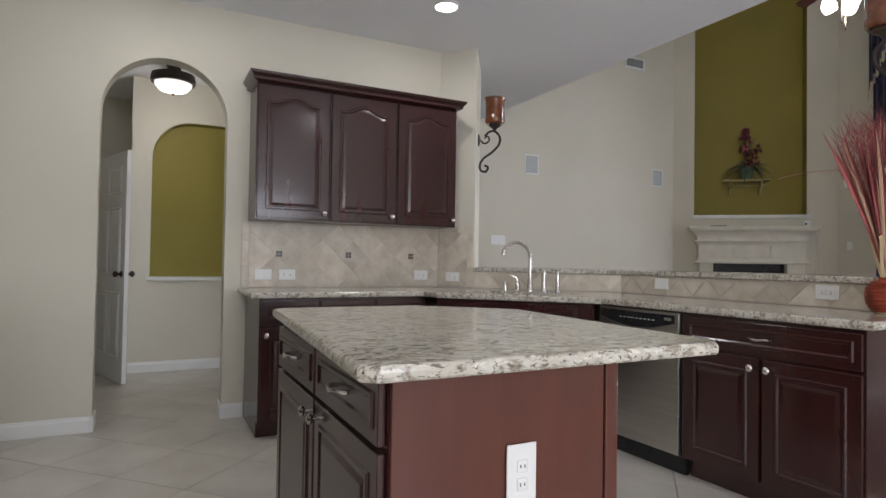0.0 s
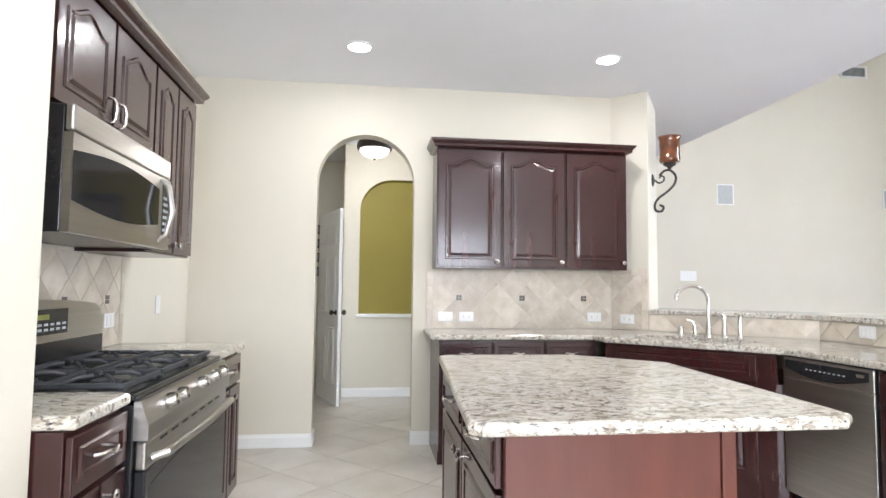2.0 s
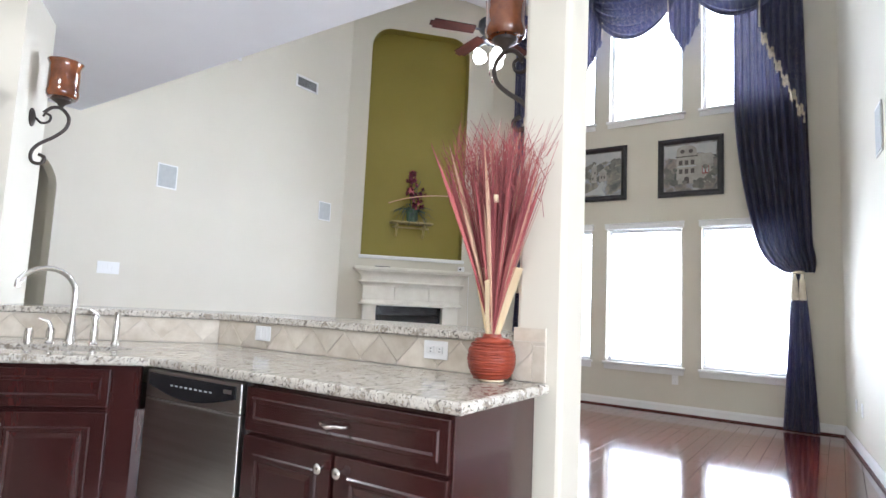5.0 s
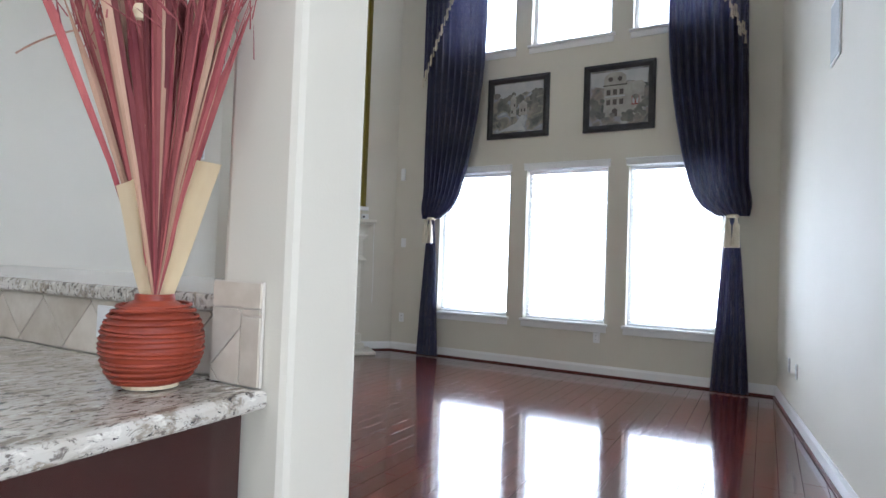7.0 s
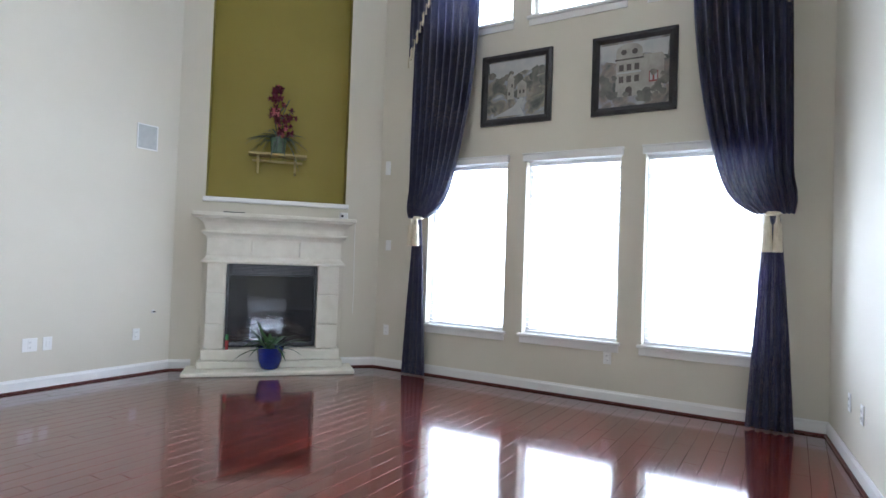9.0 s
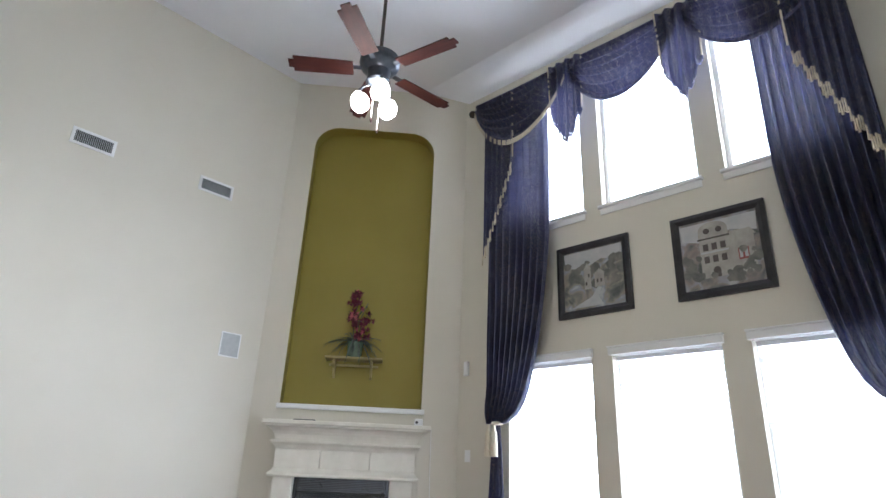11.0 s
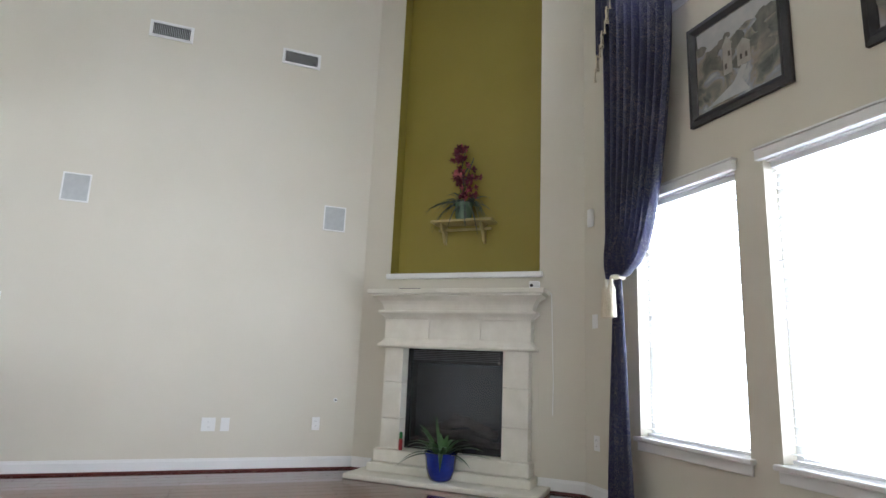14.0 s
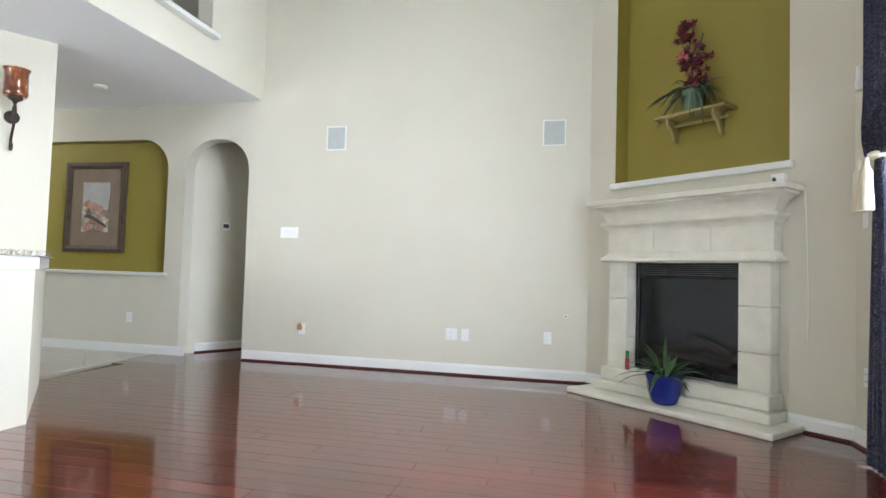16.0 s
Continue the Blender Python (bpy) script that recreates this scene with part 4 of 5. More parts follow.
outlet(north(7.61, .41), "white outlet plate near the fireplace corner")
outlet(north(6.66, .40), "white four-jack plate low on the wall", w=.118)
outlet(north(6.80, .40), "white coaxial plate low on the wall", "switch")
o = outlet(north(5.03, .375), "white outlet with a small plugged-in air freshener")
part("air_freshener", lathe([(.02, -.02), (.026, 0), (.022, .03), (.012, .05)], 12, m=Matrix.Translation((-.01, -.035, .01))), mat("amber_plastic", (.45, .20, .06), rough=.3), o, "amber plug-in freshener")
outlet(north(4.84, 1.40), "white four-gang switch plate", "switch", w=.21, h=.118)
outlet(east(4.99, 1.42), "white blank switch plate", "switch")
outlet(east(4.98, .44), "white outlet plate beside the drape")
outlet(east(2.42, .41), "white outlet plate under the window")
outlet(along(2.87, HALLN, 1, 0, .40), "white outlet plate in the hall", w=.075)
det = thing("alarm_detector", "white upright motion alarm sensor high on the wall", "sensor", east(5.02, 2.31))
part("body", box(-.03, .03, -.04, -.002, -.07, .09, .012), PLASTIC, det)
part("window", box(-.02, .02, -.045, -.0405, -.05, -.005, .002), WHITE, det)
jk = thing("wall_jack", "small black cable jack on the wall", "jack", north(7.78, .63))
part("collar", lathe([(.02, 0), (.02, .006), (.012, .008)], 14, m=pose(0, -.002, 0, 90)), PLASTIC, jk)
part("stub", lathe([(.008, 0), (.008, .03)], 10, m=pose(0, -.010, 0, 90)), SLOT, jk)
th = thing("thermostat", "white thermostat with dark display in the passage", "thermostat", along(3.70, 7.145, .45, .82, 1.50))
part("body", box(-.06, .06, -.028, -.002, -.045, .045, .006), PLASTIC, th)
part("display", box(-.035, .035, -.031, -.0285, -.02, .025), SLOT, th)
for x in (5.345, 7.635):
    s = thing("wall_speaker", "white flush in-wall speaker with grey grille", "speaker", north(x, 2.415), group="in-wall speakers")
    bm = bmesh.new()
    for p in ((-.112, -.098, -.13, .13), (.098, .112, -.13, .13), (-.098, .098, -.13, -.116), (-.098, .098, .116, .13)):
        box(p[0], p[1], -.010, -.002, p[2], p[3], .002, bm)
    part("frame", bm, PLASTIC, s)
    part("grille", box(-.098, .098, -.007, -.002, -.116, .116), GRILLE, s)
s = thing("wall_speaker", "white flush in-wall speaker on the long side wall", "speaker", along(EAST, .70, -5.52, -.55) @ pose(2.35, 0, 2.62), group="in-wall speakers")
part("frame", box(-.125, .125, -.010, -.002, -.19, .19, .003), PLASTIC, s)
part("grille", box(-.108, .108, -.013, -.0105, -.17, .17), GRILLE, s)
sw = along(EAST, .70, -5.52, -.55)
outlet(sw @ pose(.78, 0, .42), "white outlet with a plugged adapter on the side wall")
outlet(sw @ pose(1.15, 0, .42), "white outlet plate on the side wall")
for x in (5.925, 7.165):
    vt = thing("wall_vent", "white metal air supply grille high on the wall", "vent", north(x, 4.075), group="air vents")
    bm = bmesh.new()
    for p in ((-.195, -.165, -.085, .085), (.165, .195, -.085, .085), (-.165, .165, -.085, -.058), (-.165, .165, .058, .085)):
        box(p[0], p[1], -.014, -.002, p[2], p[3], .003, bm)
    part("frame", bm, WHITE, vt)
    part("backing", box(-.165, .165, -.004, -.002, -.058, .058), SLOT, vt)
    sl = mesh("slat", box(-.0022, .0022, -.011, -.005, -.057, .057), GRILLE)
    for k in range(20):
        s_ = new("slat", sl)
        s_.parent = vt
        s_.matrix_basis = pose(-.155 + k * .0163, 0, 0)

# loft drape seen through the upper opening
bm = bmesh.new()
pr = None
for i in range(61):
    x = 2.45 + .05 * math.sin(i * .9)
    cur = (bm.verts.new((x, 4.2 + 1.5 * i / 60, 3.07)), bm.verts.new((x, 4.2 + 1.5 * i / 60, 5.3)))
    if pr:
        bm.faces.new((pr[0], cur[0], cur[1], pr[1]))
    pr = cur
bmesh.ops.solidify(bm, geom=bm.faces[:], thickness=.006)
solid("loft_curtain", bm, mat("bronze_curtain", (.13, .09, .04), (.18, .13, .07), rough=.6), "brown pleated curtain in the loft", "curtain", smooth=True)

# ---- cabinets ----


def moulded(x0, x1, z0, z1, y, arch=0.):
    """A door or drawer front: a slab with a raised panel whose top may be arched. It faces -y."""
    bm = box(x0, x1, y, y + .019, z0, z1, .003)
    w, h = x1 - x0, z1 - z0
    bd = min(.055, h * .2)
    cx, cz = (x0 + x1) / 2, (z0 + z1) / 2
    out = [(x0 + bd, z0 + bd), (x1 - bd, z0 + bd)]
    n = 14 if arch else 1
    for i in range(n + 1):
        f = 1 - i / n
        u = abs(2 * f - 1)
        out.append((x0 + bd + (w - 2 * bd) * f, z1 - bd - arch + arch * .5 * (1 + math.cos(math.pi * min(1, u / .82))) * 1.0))
    b = bmesh.new()
    rings = []
    for ins, d in ((0, .0005), (.006, -.006), (.016, -.006), (.024, .0008), (.045, -.005)):
        sx, sz = 1 - 2 * ins / (w - 2 * bd), 1 - 2 * ins / (h - 2 * bd)
        if min(sx, sz) < .1:
            break
        rings.append([b.verts.new((cx + (x - cx) * sx, y + d, cz + (z - cz) * sz)) for x, z in out])
    for p, q in zip(rings, rings[1:]):
        for i in range(len(p)):
            b.faces.new((p[i], p[(i + 1) % len(p)], q[(i + 1) % len(p)], q[i]))
    b.faces.new(rings[-1])
    return merge(bm, b)


def pull(parent, x, y, z, length=.10, vertical=False):
    h = length / 2
    pts = [(-h, 0, 0), (-h * .92, -.018, .002), (-h * .6, -.026, .004), (0, -.030, -.002), (h * .6, -.026, .004), (h * .92, -.018, .002), (h, 0, 0)]
    bm = tube(pts, [.007, .0055, .006, .0075, .006, .0055, .007], 8)
    if vertical:
        bm.transform(pose(0, 0, 0, 0, 90, 0))
    part("handle", bm, NICKEL, parent, "brushed nickel pull", smooth=True, m=pose(x, y - .001, z))


def knob(parent, x, y, z):
    part("knob", lathe([(.006, 0), (.006, .012), (.015, .018), (.017, .024), (.012, .030), (.002, .032)], 14), NICKEL, parent, "brushed nickel knob", smooth=True, m=pose(x, y - .001, z, 90))


def base_cabinet(name, label, m, w, depth=.58, doors=2, drawers=1, h=.865, sink=False, group="base cabinets"):
    ob = thing(name, label, "cabinet", m, group=group)
    bm = box(0, w, 0, depth, .10, h, .002)
    box(.0, w, .06, depth, 0, .10, bm=bm)
    part("body", bm, CHERRY, ob)
    dw = w / max(1, drawers)
    for k in range(drawers):
        d = part("drawer", moulded(k * dw + .008, (k + 1) * dw - .008, h - .165, h - .015, -.0195), CHERRY, ob)
        if not sink:
            pull(d, (k + .5) * dw, -.02, h - .09)
    dw = w / doors
    for k in range(doors):
        d = part("door", moulded(k * dw + .008, (k + 1) * dw - .008, .115, h - .18, -.0195), CHERRY, ob)
        kx = (k + 1) * dw - .04 if (k % 2 == 0 and doors > 1) else k * dw + .04
        knob(d, kx, -.02, h - .225)
    return ob


# back wall run, its diagonal sink corner and the peninsula
bc = along(1.485, 4.02, 1, 0)
for k in range(3):
    base_cabinet("base_cabinet", "dark cherry base cabinet with nickel hardware on the back wall", bc @ pose(k * .377, 0, 0), .374, .59, 1, 1)
sk = thing("sink_cabinet", "diagonal dark cherry sink base cabinet", "cabinet")
part("body", prism([(2.64, 4.015), (2.62, 3.84), (3.34, 3.12), (3.385, 3.095), (3.99, 3.095), (3.99, 3.58), (3.0, 4.60), (2.64, 4.60)], .0, .69), CHERRY, sk)
part("apron", prism([(2.62, 3.85), (3.35, 3.12), (3.37, 3.14), (2.64, 3.87)], .691, .865), CHERRY, sk)
sm = along(2.62, 3.84, 1, -1) @ pose(.03, 0, 0)
d = part("drawer", moulded(.03, .89, .70, .85, -.02), CHERRY, sk, m=sm)
for k in range(2):
    d = part("door", moulded(.03 + k * .44, .45 + k * .44, .115, .68, -.02), CHERRY, sk, m=sm)
    knob(d, .41 if k == 0 else .51, -.02, .63)
pm = along(3.407, 2.49, .035, -1)
base_cabinet("base_cabinet", "dark cherry base cabinet with wide drawer beside the dishwasher", pm, .86, .55, 2, 1)

dwm = thing("dishwasher", "stainless steel dishwasher with black curved control strip", "dishwasher", along(3.386, 3.088, .035, -1))
part("body", box(.002, .592, 0, .60, .10, .864), SLOT, dwm)
part("door", box(.006, .588, -.03, -.001, .11, .745, .006), STEEL, dwm, "brushed stainless steel door")
bm = box(.006, .588, -.03, -.001, .746, .858, .006)
part("control_panel", bm, STEEL, dwm)
pts = [(.03, .845), (.565, .845)] + [(.565 - .535 * i / 14, .80 - .040 * math.sin(math.pi * i / 14)) for i in range(15)]
part("control_strip", plate(pts, -.036, -.0305), BLACK, dwm, "black curved control strip")
bm = bmesh.new()
for k in range(9):
    box(.18 + k * .03, .195 + k * .03, -.0372, -.0362, .806, .812, bm=bm)
part("button_row", bm, GRILLE, dwm)
part("badge", box(.50, .545, -.0372, -.0362, .815, .83), STEEL, dwm)
part("toe_kick", box(.004, .59, .03, .06, .0, .10), BLACK, dwm)

# granite tops
bm = prism([(1.43, 4.617), (1.43, 3.985), (2.58, 3.985), (2.59, 3.80), (3.305, 3.085), (3.343, 3.05), (3.395, 1.585), (3.998, 1.60), (3.998, 1.746), (4.027, 1.746), (4.027, 3.587), (3.217, 4.397), (2.998, 4.617)], .868, .905, .012)
top = solid("countertop", bm, GRANITE, "speckled cream and grey granite countertop with sink cutout", "countertop")
hole = prism([(3.17 + .20 * math.cos(a) * .707 * 2 + .15 * math.sin(a) * .707, 3.685 - .20 * math.cos(a) * .707 * 2 + .15 * math.sin(a) * .707) for a in [2 * math.pi * i / 28 for i in range(28)]], .8, 1.0)
cut = new("cutter", mesh("cutter", hole, GRANITE))
md = top.modifiers.new("sink", 'BOOLEAN')
md.object, md.operation, md.solver = cut, 'DIFFERENCE', 'EXACT'
dg = bpy.context.evaluated_depsgraph_get()
me = bpy.data.meshes.new_from_object(top.evaluated_get(dg))
top.modifiers.clear()
top.data = me
bpy.data.objects.remove(cut)
sink = thing("sink", "oval stainless undermount kitchen sink", "sink", pose(3.17, 3.685, 0, 0, 0, -45))
rows = [(1.01, .867), (1.0, .862), (.95, .76), (.85, .712), (.1, .70)]
bm = bmesh.new()
rr = [[bm.verts.new((.285 * s * math.cos(2 * math.pi * i / 28), .152 * s * math.sin(2 * math.pi * i / 28), z)) for i in range(28)] for s, z in rows]
for p, q in zip(rr, rr[1:]):
    for i in range(28):
        bm.faces.new((p[i], p[(i + 1) % 28], q[(i + 1) % 28], q[i]))
bm.faces.new(rr[-1])
bmesh.ops.solidify(bm, geom=bm.faces[:], thickness=-.003)
part("bowl", bm, STEEL, sink, smooth=True)
part("drain", lathe([(.035, .701), (.04, .705), (.02, .703)], 16), NICKEL, sink)

fq = along(3.385, 3.855, 1, -1, .905)
fa = thing("faucet", "brushed nickel gooseneck kitchen faucet", "faucet", fq)
part("base", lathe([(.030, 0), (.030, .008), (.022, .02), (.019, .09), (.016, .10)], 18), NICKEL, fa, smooth=True)
pts = [(0, 0, .09), (0, 0, .22)] + [(-.11 * .75 + .11 * .75 * math.cos(a), -.11 + .11 * math.cos(a), .24 + .115 * math.sin(a)) for a in [math.pi * i / 14 for i in range(13)]]
pts.append((pts[-1][0] - .002, pts[-1][1] - .004, pts[-1][2] - .03))
part("spout", tube(pts, .0125, 12), NICKEL, fa, smooth=True)
for x, nm, lb, prof in ((.10, "soap_dispenser", "brushed nickel side spray with a narrow neck", [(.024, 0), (.018, .012), (.020, .05), (.014, .09), (.020, .12), (.012, .15)]), (-.095, "hot_tap", "brushed nickel lever handle on the counter", [(.024, 0), (.018, .012), (.02, .05), (.016, .07)]), (.20, "side_spray", "brushed nickel soap pump beside the sink", [(.022, 0), (.015, .015), (.017, .10), (.013, .14), (.016, .16)]), (-.19, "air_gap", "small brushed nickel air gap cap", [(.02, 0), (.02, .05), (.014, .065)])):
    o = thing(nm, lb, "faucet part", fq @ pose(x, .01, 0))
    part("body", lathe(prof, 16), NICKEL, o, smooth=True)
    if nm == "hot_tap":
        part("lever", tube([(0, 0, .07), (-.01, -.01, .10), (-.05, -.02, .115)], [.012, .009, .006], 8), NICKEL, o, smooth=True)
    if nm == "soap_dispenser":
        part("lever", tube([(0, 0, .14), (-.02, -.03, .165)], [.012, .008], 8), NICKEL, o, smooth=True)

# island
isl = thing("kitchen_island", "dark cherry kitchen island with drawers and doors", "island", pose(0, 0, 0))
bm = box(1.36, 2.0, 1.53, 2.66, .10, .8755)
box(1.42, 2.0, 1.53, 2.62, 0, .10, bm=bm)
part("body", bm, CHERRY, isl)
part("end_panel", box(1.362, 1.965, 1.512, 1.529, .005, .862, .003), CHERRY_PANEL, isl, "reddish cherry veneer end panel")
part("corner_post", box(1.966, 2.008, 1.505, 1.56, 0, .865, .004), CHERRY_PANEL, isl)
im = along(1.36, 2.66, 0, -1)
for k in range(2):
    d = part("drawer", moulded(.01 + k * .565, .555 + k * .565, .70, .85, -.0195), CHERRY, isl, m=im)
    pull(d, .28 + k * .565, -.02, .775)
    d = part("door", moulded(.01 + k * .565, .555 + k * .565, .115, .685, -.0195), CHERRY, isl, m=im)
    knob(d, .51 if k == 0 else .61, -.02, .64)
solid("island_top", prism([(1.245, 1.405), (1.275, 1.372), (2.235, 1.375), (2.28, 1.415), (2.325, 2.45), (1.98, 2.77), (1.37, 2.78), (1.33, 2.74)], .876, .911, .013), GRANITE, "speckled cream and grey granite island top with clipped corner", "countertop")
outlet(along(1.70, 1.511, 1, 0, .60), "white outlet plate on the island end", w=.085, h=.15)

# stove wall


def west_base(name, label, y, w, doors):
    return base_cabinet(name, label, along(.26, y, 0, 1), w, .60, doors, 1)


west_base("base_cabinet", "dark cherry base cabinet with drawer beside the stove", 1.56, .345, 2)
west_base("base_cabinet", "narrow dark cherry base cabinet past the stove", 2.945, .50, 2)
solid("countertop", prism([(-.378, 1.555), (.29, 1.555), (.29, 1.88), (.26, 1.907), (-.378, 1.907)], .868, .905, .012), GRANITE, "speckled granite countertop beside the stove", "countertop")
solid("countertop", prism([(-.378, 2.945), (.29, 2.945), (.30, 3.45), (-.378, 3.45)], .868, .905, .012), GRANITE, "speckled granite countertop past the stove", "countertop")

st = thing("gas_stove", "stainless steel and black gas range with five burners", "stove", along(.29, 1.91, 0, 1) @ Matrix.Diagonal((1.355, 1, 1, 1)))
W = .76
part("body", box(0, W, .0, .60, .03, .86, .004), BLACK, st, "black enamel body")
part("oven_door", box(.01, W - .01, -.035, -.001, .20, .655, .006), BLACK, st, "black oven door")
part("door_band", box(.01, W - .01, -.035, -.001, .657, .745, .008), STEEL, st, "stainless steel door band")
pts = [(.04, .225), (W - .04, .225), (W - .035, .60)] + [(W - .06 - (W - .12) * i / 10, .605 + .03 * math.sin(math.pi * i / 10)) for i in range(1, 10)] + [(.035, .60)]
part("oven_window", plate(pts, -.0365, -.0352), DGLASS, st, "dark glass oven window")
hb = tube([(.05, -.036, .685), (.06, -.075, .695), (W / 2, -.095, .70), (W - .06, -.075, .695), (W - .05, -.036, .685)], [.012, .014, .015, .014, .012], 10)
part("oven_handle", hb, STEEL, st, "curved steel handle", smooth=True)
bm = bmesh.new()
for k in range(7):
    box(.10 + k * .083, .15 + k * .083, -.036, -.0352, .722, .730, bm=bm)
part("vent_slots", bm, SLOT, st)
part("drawer", box(.01, W - .01, -.03, -.001, .045, .19, .006), STEEL, st)
cp = bmesh.new()
sec = [(-.045, .752), (-.045, .80), (-.02, .872), (.0, .872), (.0, .752)]
a_ = [cp.verts.new((.0, y, z)) for y, z in sec]
b_ = [cp.verts.new((W, y, z)) for y, z in sec]
cp.faces.new(a_)
cp.faces.new(b_)
for i in range(5):
    cp.faces.new((a_[i], a_[(i + 1) % 5], b_[(i + 1) % 5], b_[i]))
part("control_panel", cp, STEEL, st, "stainless steel knob panel")
for x in (.15, .235, .42, .56, .66):
    part("burner_knob", lathe([(.026, 0), (.026, .012), (.022, .03), (.014, .034)], 16, m=pose(x, -.036, .835, 70) @ Matrix.Diagonal((.74, 1, 1, 1))), NICKEL, st, "silver burner knob", smooth=True)
part("cooktop", box(.0, W, .0, .60, .872, .892, .006), BLACK, st)
for gx in (.02, .262, .504):
    bm = bmesh.new()
    w = .236
    for x in (gx + .01, gx + w - .01):
        box(x - .007, x + .007, .04, .55, .905, .922, .003, bm)
    for y in (.045, .545, .295):
        box(gx + .01, gx + w - .01, y - .007, y + .007, .905, .922, .003, bm)
    for cy in (.17, .42):
        for k in range(4):
            a = math.pi / 4 + k * math.pi / 2
            c_ = Vector((gx + w / 2, cy, 0))
            tube([(c_.x + .03 * math.cos(a), cy + .03 * math.sin(a), .928), (c_.x + .075 * math.cos(a), cy + .075 * math.sin(a), .926), (c_.x + .105 * math.cos(a), cy + .11 * math.sin(a), .912)], .0075, 6, bm)
    for x in (gx + .02, gx + w - .02):
        for y in (.06, .53):
            box(x - .008, x + .008, y - .008, y + .008, .892, .906, bm=bm)
    part("grate", bm, IRON, st, "cast iron grate")
    for cy in (.17, .42):
        part("burner_cap", lathe([(.05, .892), (.05, .900), (.036, .904), (.036, .912), (.01, .914)], 18, m=Matrix.Translation((gx + w / 2, cy, 0))), IRON, st, smooth=True)
bm = box(.0, W, .54, .60, .89, 1.0, .004)
part("back_riser", bm, BLACK, st)
pts = [(0, 1.0), (W, 1.0), (W - .01, 1.11)] + [(W - .06 - (W - .12) * i / 10, 1.145 + .022 * math.sin(math.pi * i / 10)) for i in range(11)] + [(.01, 1.11)]
part("back_panel", plate(pts, .545, .60), STEEL, st, "curved stainless steel backguard")
part("display", box(.24, .52, .541, .5448, 1.03, 1.13, .003), BLACK, st)
part("clock_digits", box(.33, .41, .5395, .5406, 1.09, 1.11), mat("lcd_green", (.20, .22, .03), rough=.3), st)
bm = bmesh.new()
for r in range(2):
    for k in range(8):
        box(.255 + k * .033, .275 + k * .033, .5395, .5406, 1.045 + r * .02, 1.055 + r * .02, bm=bm)
part("button_row", bm, GRILLE, st)

# wall cabinets
CROWN = [(0, 0), (.03, .012), (.03, .03), (.05, .05), (.055, .065), (0, .065)]


def wall_cabinet(name, label, m, w, h, depth, doors, arch=.05, pulls=False, group="wall cabinets"):
    ob = thing(name, label, "cabinet", m, group=group)
    part("body", box(0, w, 0, depth, 0, h, .002), CHERRY, ob)
    dw = w / doors
    for k in range(doors):
        d = part("door", moulded(k * dw + .010, (k + 1) * dw - .010, .012, h - .012, -.0195, arch), CHERRY, ob)
        if pulls:
            pull(d, (k + 1) * dw - .045 if k % 2 == 0 else k * dw + .045, -.02, .09, .10, True)
        else:
            knob(d, (k + 1) * dw - .04 if k % 2 == 0 else k * dw + .04, -.02, .055)
    return ob


def crown(m, w, depth, z, left=True, right=True):
    bm = bmesh.new()
    rows = []
    for d, h in CROWN[:-1]:
        rows.append([bm.verts.new(p) for p in ((-d * left, depth, z + h), (-d * left, -.02 - d, z + h), (w + d * right, -.02 - d, z + h), (w + d * right, depth, z + h))])
    for p, q in zip(rows, rows[1:]):
        for i in range(4):
            bm.faces.new((p[i], p[(i + 1) % 4], q[(i + 1) % 4], q[i]))
    bm.faces.new(rows[0])
    bm.faces.new(rows[-1])
    return solid("crown_moulding", bm, CHERRY, "dark cherry crown moulding on the wall cabinets", "moulding", m)


um = along(1.49, 4.33, 1, 0, 1.38)
for k in range(3):
    wall_cabinet("wall_cabinet", "dark cherry wall cabinet with arched panel door", um @ pose(k * .505, 0, 0), .503, .915, .287, 1)
crown(um, 1.515, .287, .916)
lm = along(-.06, 2.0, 0, 1)
wall_cabinet("wall_cabinet", "short dark cherry cabinet above the microwave", lm @ pose(0, 0, 1.83), .893, .475, .318, 2, .05, True)
wall_cabinet("wall_cabinet", "tall dark cherry wall cabinet with two narrow arched doors", lm @ pose(.897, 0, 1.385), .64, .92, .318, 2, .04)
crown(along(-.06, 2.0, 0, 1, 0), 1.537, .318, 2.306)

mw = thing("microwave", "stainless steel over-range microwave with curved handle", "microwave", along(.0, 2.003, 0, 1, 1.40) @ Matrix.Diagonal((1.235, 1, 1, 1)))
part("body", box(0, .75, .0, .375, .0, .425, .004), BLACK, mw)
part("vent_strip", box(.0, .75, -.03, -.001, .335, .425, .008), STEEL, mw)
bm = plate([(.0, .0), (.75, .0), (.75, .33), (.0, .33)], -.03, -.001)
part("door", bm, STEEL, mw, "stainless steel door")
pts = [(.004, .105)] + [(.004 + .626 * i / 12, .105 - .03 * math.sin(math.pi * i / 12)) for i in range(1, 12)] + [(.63, .105), (.63, .27)] + [(.63 - .626 * i / 12, .27 + .03 * math.sin(math.pi * i / 12)) for i in range(1, 12)] + [(.004, .27)]
part("door_window", plate(pts, -.0325, -.0305), DGLASS, mw, "dark curved glass window")
part("keypad", box(.665, .735, -.033, -.0305, .06, .30, .003), BLACK, mw)
bm = bmesh.new()
for r in range(6):
    for c in range(3):
        box(.672 + c * .02, .686 + c * .02, -.0342, -.0332, .08 + r * .03, .094 + r * .03, bm=bm)
part("key", bm, GRILLE, mw)
part("handle", tube([(.645, -.03, .03), (.645, -.065, .06), (.645, -.085, .17), (.645, -.065, .29), (.645, -.03, .315)], [.010, .013, .014, .013, .010], 10), STEEL, mw, "curved steel handle", smooth=True)

# wall plates over the counters
def kback(x, z):
    return along(x, 4.609, 1, 0, z)


